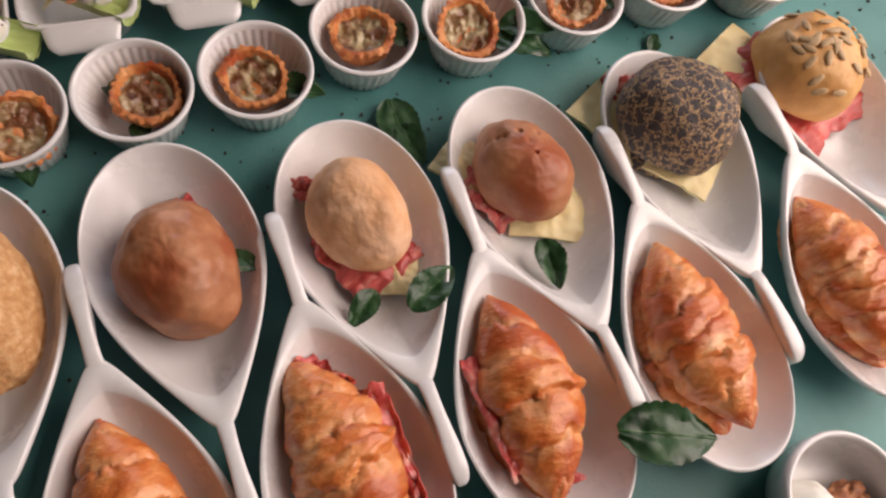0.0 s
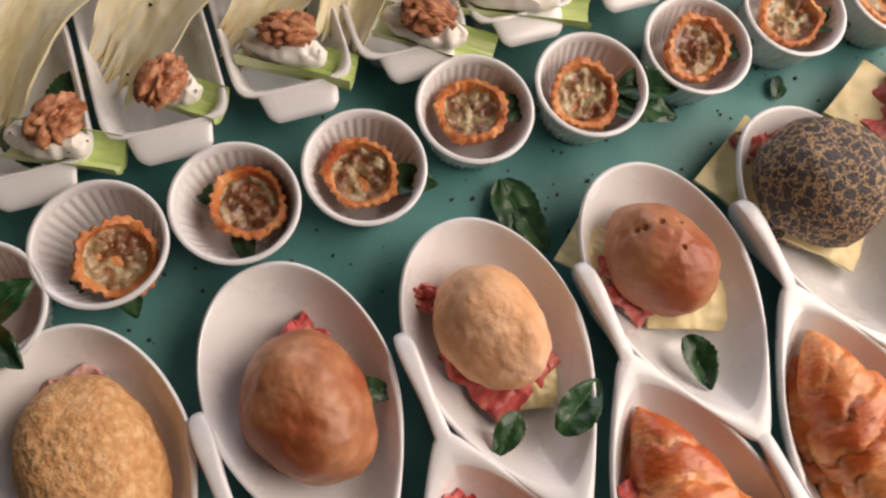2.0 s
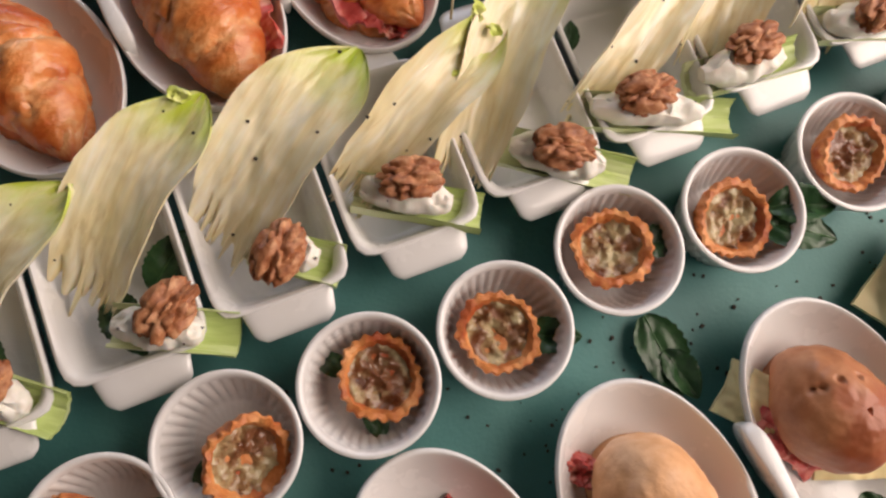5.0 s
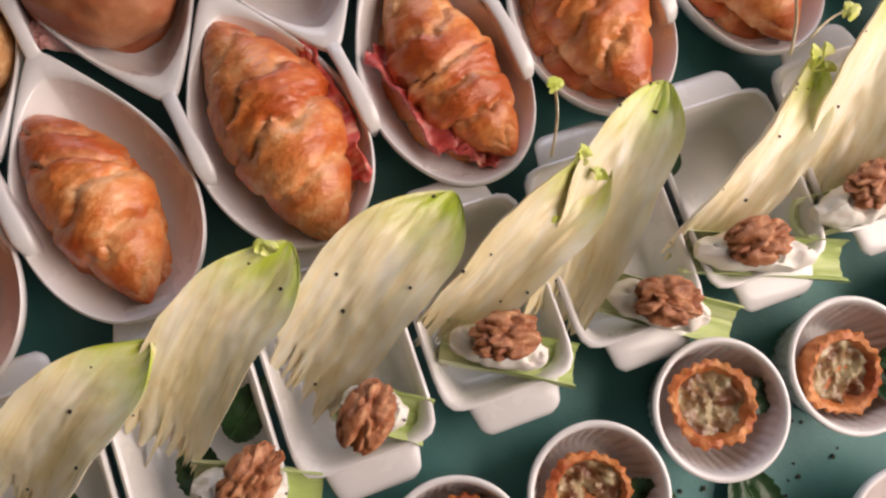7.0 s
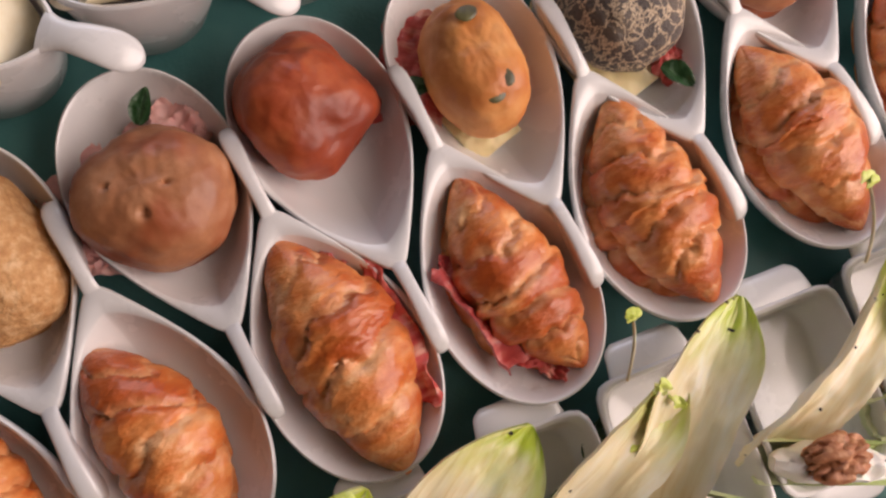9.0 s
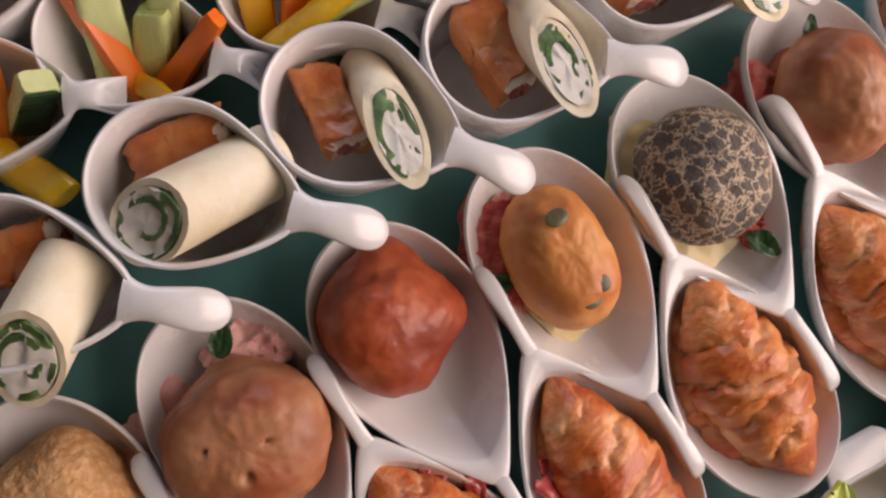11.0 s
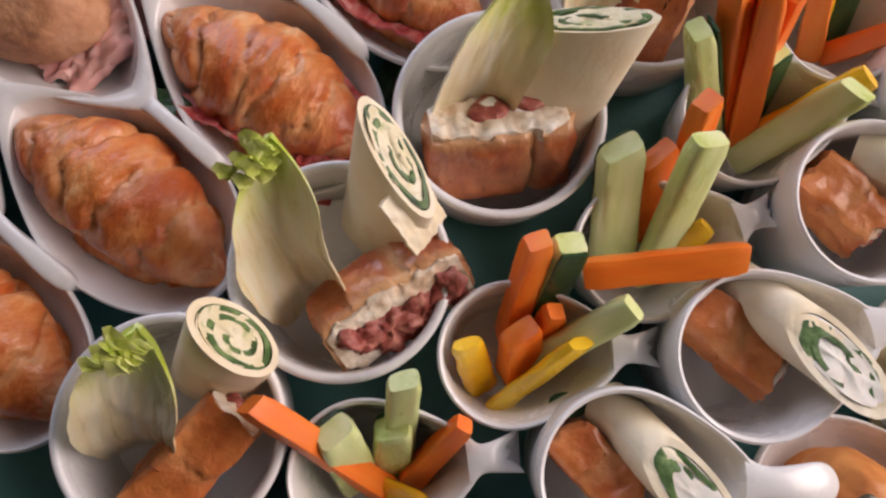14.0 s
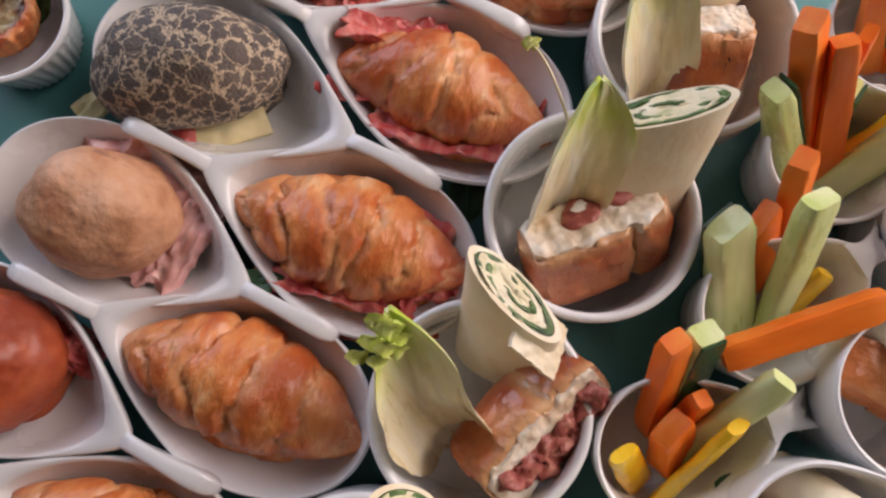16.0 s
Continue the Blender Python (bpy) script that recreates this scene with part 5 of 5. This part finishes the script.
part("loose_flap", slice_mesh("loose_flap", TORTILLA, 7, 0.024, 0.028, 0.0012, 0.0018, ragged=0.03), folded, "loose corner of the flatbread", folded.matrix_basis.inverted() @ pose(0.107, 0.966, 0.060, 38, 22, 40))
loaf(pose(0.084, 0.950, 0.026, 0, 0, 17) @ pose(0, 0, 0, 44, 0, 0), 12, "brown roll torn open over dark pink bacon, in a ramekin", 0.068, 0.034, 0.030, 0.28, 0.34,
     [(-0.008, -0.004, 0.011, "bacon"), (0.006, -0.006, 0.010, "bacon"), (0.022, -0.002, 0.008, "bacon"), (-0.020, 0.001, 0.007, "bacon")])
curled = standing_endive((0.136, 1.006, 0.014), (0.165, 1.040, 0.092), 93, 0.034, 25, 0.6, False)
sprout(curled, ((0.158, 1.030, 0.072), (0.160, 1.052, 0.092), (0.157, 1.063, 0.092)))
wrap((0.167, 0.992, 0.022), (0.193, 1.018, 0.078), 13, 0.0225, 0.55, (0.85, -0.4, 0.35), 0.45, SPREAD)
loaf(pose(0.149, 0.978, 0.020, 0, 0, -9) @ pose(0, 0, 0, -32, 0, 0), 13, "glazed red-brown strudel with two sausage slices, in a ramekin", 0.064, 0.032, 0.036, 0.42, 0.30,
     [(-0.003, 0.004, 0.0100, "sausage"), (0.017, 0.006, 0.0075, "sausage")])
standing_endive((0.209, 1.034, 0.020), (0.212, 1.072, 0.086), 94, 0.032, 0, 0.6, False)
wrap((0.246, 1.056, 0.020), (0.268, 1.072, 0.076), 14, 0.0165, 0.6, (0.8, -0.5, 0), 0.7, SPREAD)
loaf(pose(0.228, 1.018, 0.014, 0, 0, -30) @ pose(0, 0, 0, -36, 0, 0), 14, "glazed red-brown strudel block standing in a ramekin", 0.032, 0.030, 0.050, 0.9, 0.05)
leaf(0.112, 1.030, 0.002, 0.5, 0.8, 0.62, 0, label="basil leaf lying on the teal table between dishes")
leaf(0.108, 0.905, 0.002, 0.9, 0.1, 0.4, 2, label="basil leaf lying on the teal table between dishes")

# ---- back rows: smaller spoon dishes ----
J_DIR, K_DIR = (-0.54, 0.842), (0.535, -0.845)
J_AT = [(-0.160, 0.940), (-0.086, 0.974), (-0.012, 1.011), (0.061, 1.045), (0.134, 1.084), (0.206, 1.125)]
for k, (x, y) in enumerate(J_AT):
    m = spoon("small", x, y, *J_DIR, "back spoon dishes")
    ob = croissant(m, 211 + k, (1, 1, 1.02, 1.0, 0.95, 1)[k], ham=(0, 0, 0, -1, -1, 0)[k], off=((0, 0, 0.002, 0.0, 0.0, 0)[k], 0.002), spin=(0, 0, 4, 8, 6, 0)[k])
    if k in (3, 4):
        part("ham_slice", slice_mesh("ham_slice", HAM, 300 + k, 0.060, 0.085, 0.006, 0.0012, ragged=0.18), ob, "broad thin red cured ham slice", pose(-0.012 if k == 3 else 0.012, 0.014 if k == 4 else -0.004, 0.0125, 4, 14 if k == 4 else -8, 8))
    if k == 4:
        part("ham_slice", slice_mesh("ham_slice", HAM, 310, 0.030, 0.050, 0.006, 0.0012, ragged=0.25), ob, "thin red cured ham slice", pose(0.020, 0.030, 0.024, 10, 30, 20))
K_AT = [(-0.178, 1.045), (-0.104, 1.080), (-0.030, 1.111), (0.043, 1.146), (0.115, 1.187)]
K = [spoon("small", x, y, *K_DIR, "back spoon dishes") for x, y in K_AT]
bun(K[1], RED_BUN, "dark reddish brown roll with ham in a spoon dish", 221, 0.032, 0.034, 0.031, ham=[(-0.02, 0.026, 0, 0.02, 0.03)])
bun(K[2], SPECKLED_BUN, "rustic speckled roll with thick pink ham", 222, 0.028, 0.034, 0.032, off=(-0.001, -0.002), spin=24, ham=[(-0.014, 0.024, 20, 0.04, 0.045), (0.010, 0.030, -30, 0.05, 0.03), (-0.024, 0.0, 0, 0.025, 0.04)], ham_mat=COOKED_HAM, rough=0.007)
bun(K[3], CRACK_BUN, "dark roll with a tiger crust, ham and cheese", 223, 0.0285, 0.046, 0.032, off=(0.003, -0.011), spin=34, ham=[(0.020, -0.020, 0, 0.026, 0.036)], cheese=[(0.018, 0.004, 14, 0.036, 0.050), (0.004, -0.046, 30, 0.014, 0.030)])
bun(K[4], BROWN_BUN, "brown roll with red cured ham", 224, 0.030, 0.036, 0.030, ham=[(0.0, 0.026, 0, 0.05, 0.04)])
bun(K[0], BROWN_BUN, "brown roll in a spoon dish", 225, 0.030, 0.036, 0.030)
leaf(0.002, 1.052, 0.024, 0.8, -0.2, 0.5, 0, 8, label="basil leaf beside a croissant")
pleated_cup(-0.030, 1.221)
ob = thing("tartlet", "small round golden tartlet with melted cheese and mushroom", "tartlet", pose(-0.036, 1.226, 0.012, -14, 6, 0), "tartlets")
crust, fill = tartlet_meshes(59)
part("crust", crust, ob)
part("filling", fill, ob, "melted cheese and mushroom filling")
leaf(-0.022, 1.222, 0.012, 0.6, 0.8, 0.55, 0, 10, label="basil leaf tucked under a tartlet")

# ---- ground pepper on the table ----
rnd = random.Random(5)
specks = []
for _ in range(420):
    u, v = rnd.uniform(-0.25, 0.75), rnd.gauss(0, 0.03)
    x, y = 0.40 + u * 0.85, 0.455 + u * 0.47 + v
    if rnd.random() < 0.35:
        x, y = rnd.uniform(-0.1, 0.75), rnd.uniform(0.3, 1.2)
    s = rnd.uniform(0.0004, 0.0011)
    v, f = box(-s, -s * 0.8, 0, s, s * 0.8, s)
    a = rnd.random() * TAU
    v = np.array([(q[0] * math.cos(a) - q[1] * math.sin(a) + x, q[0] * math.sin(a) + q[1] * math.cos(a) + y, q[2] + 0.0002) for q in v])
    specks.append((v, f))
tagged(new("ground_pepper", mesh_of("ground_pepper", specks, SPECK, smooth=False)), "black ground pepper scattered over the teal table", "pepper", kind="stuff")
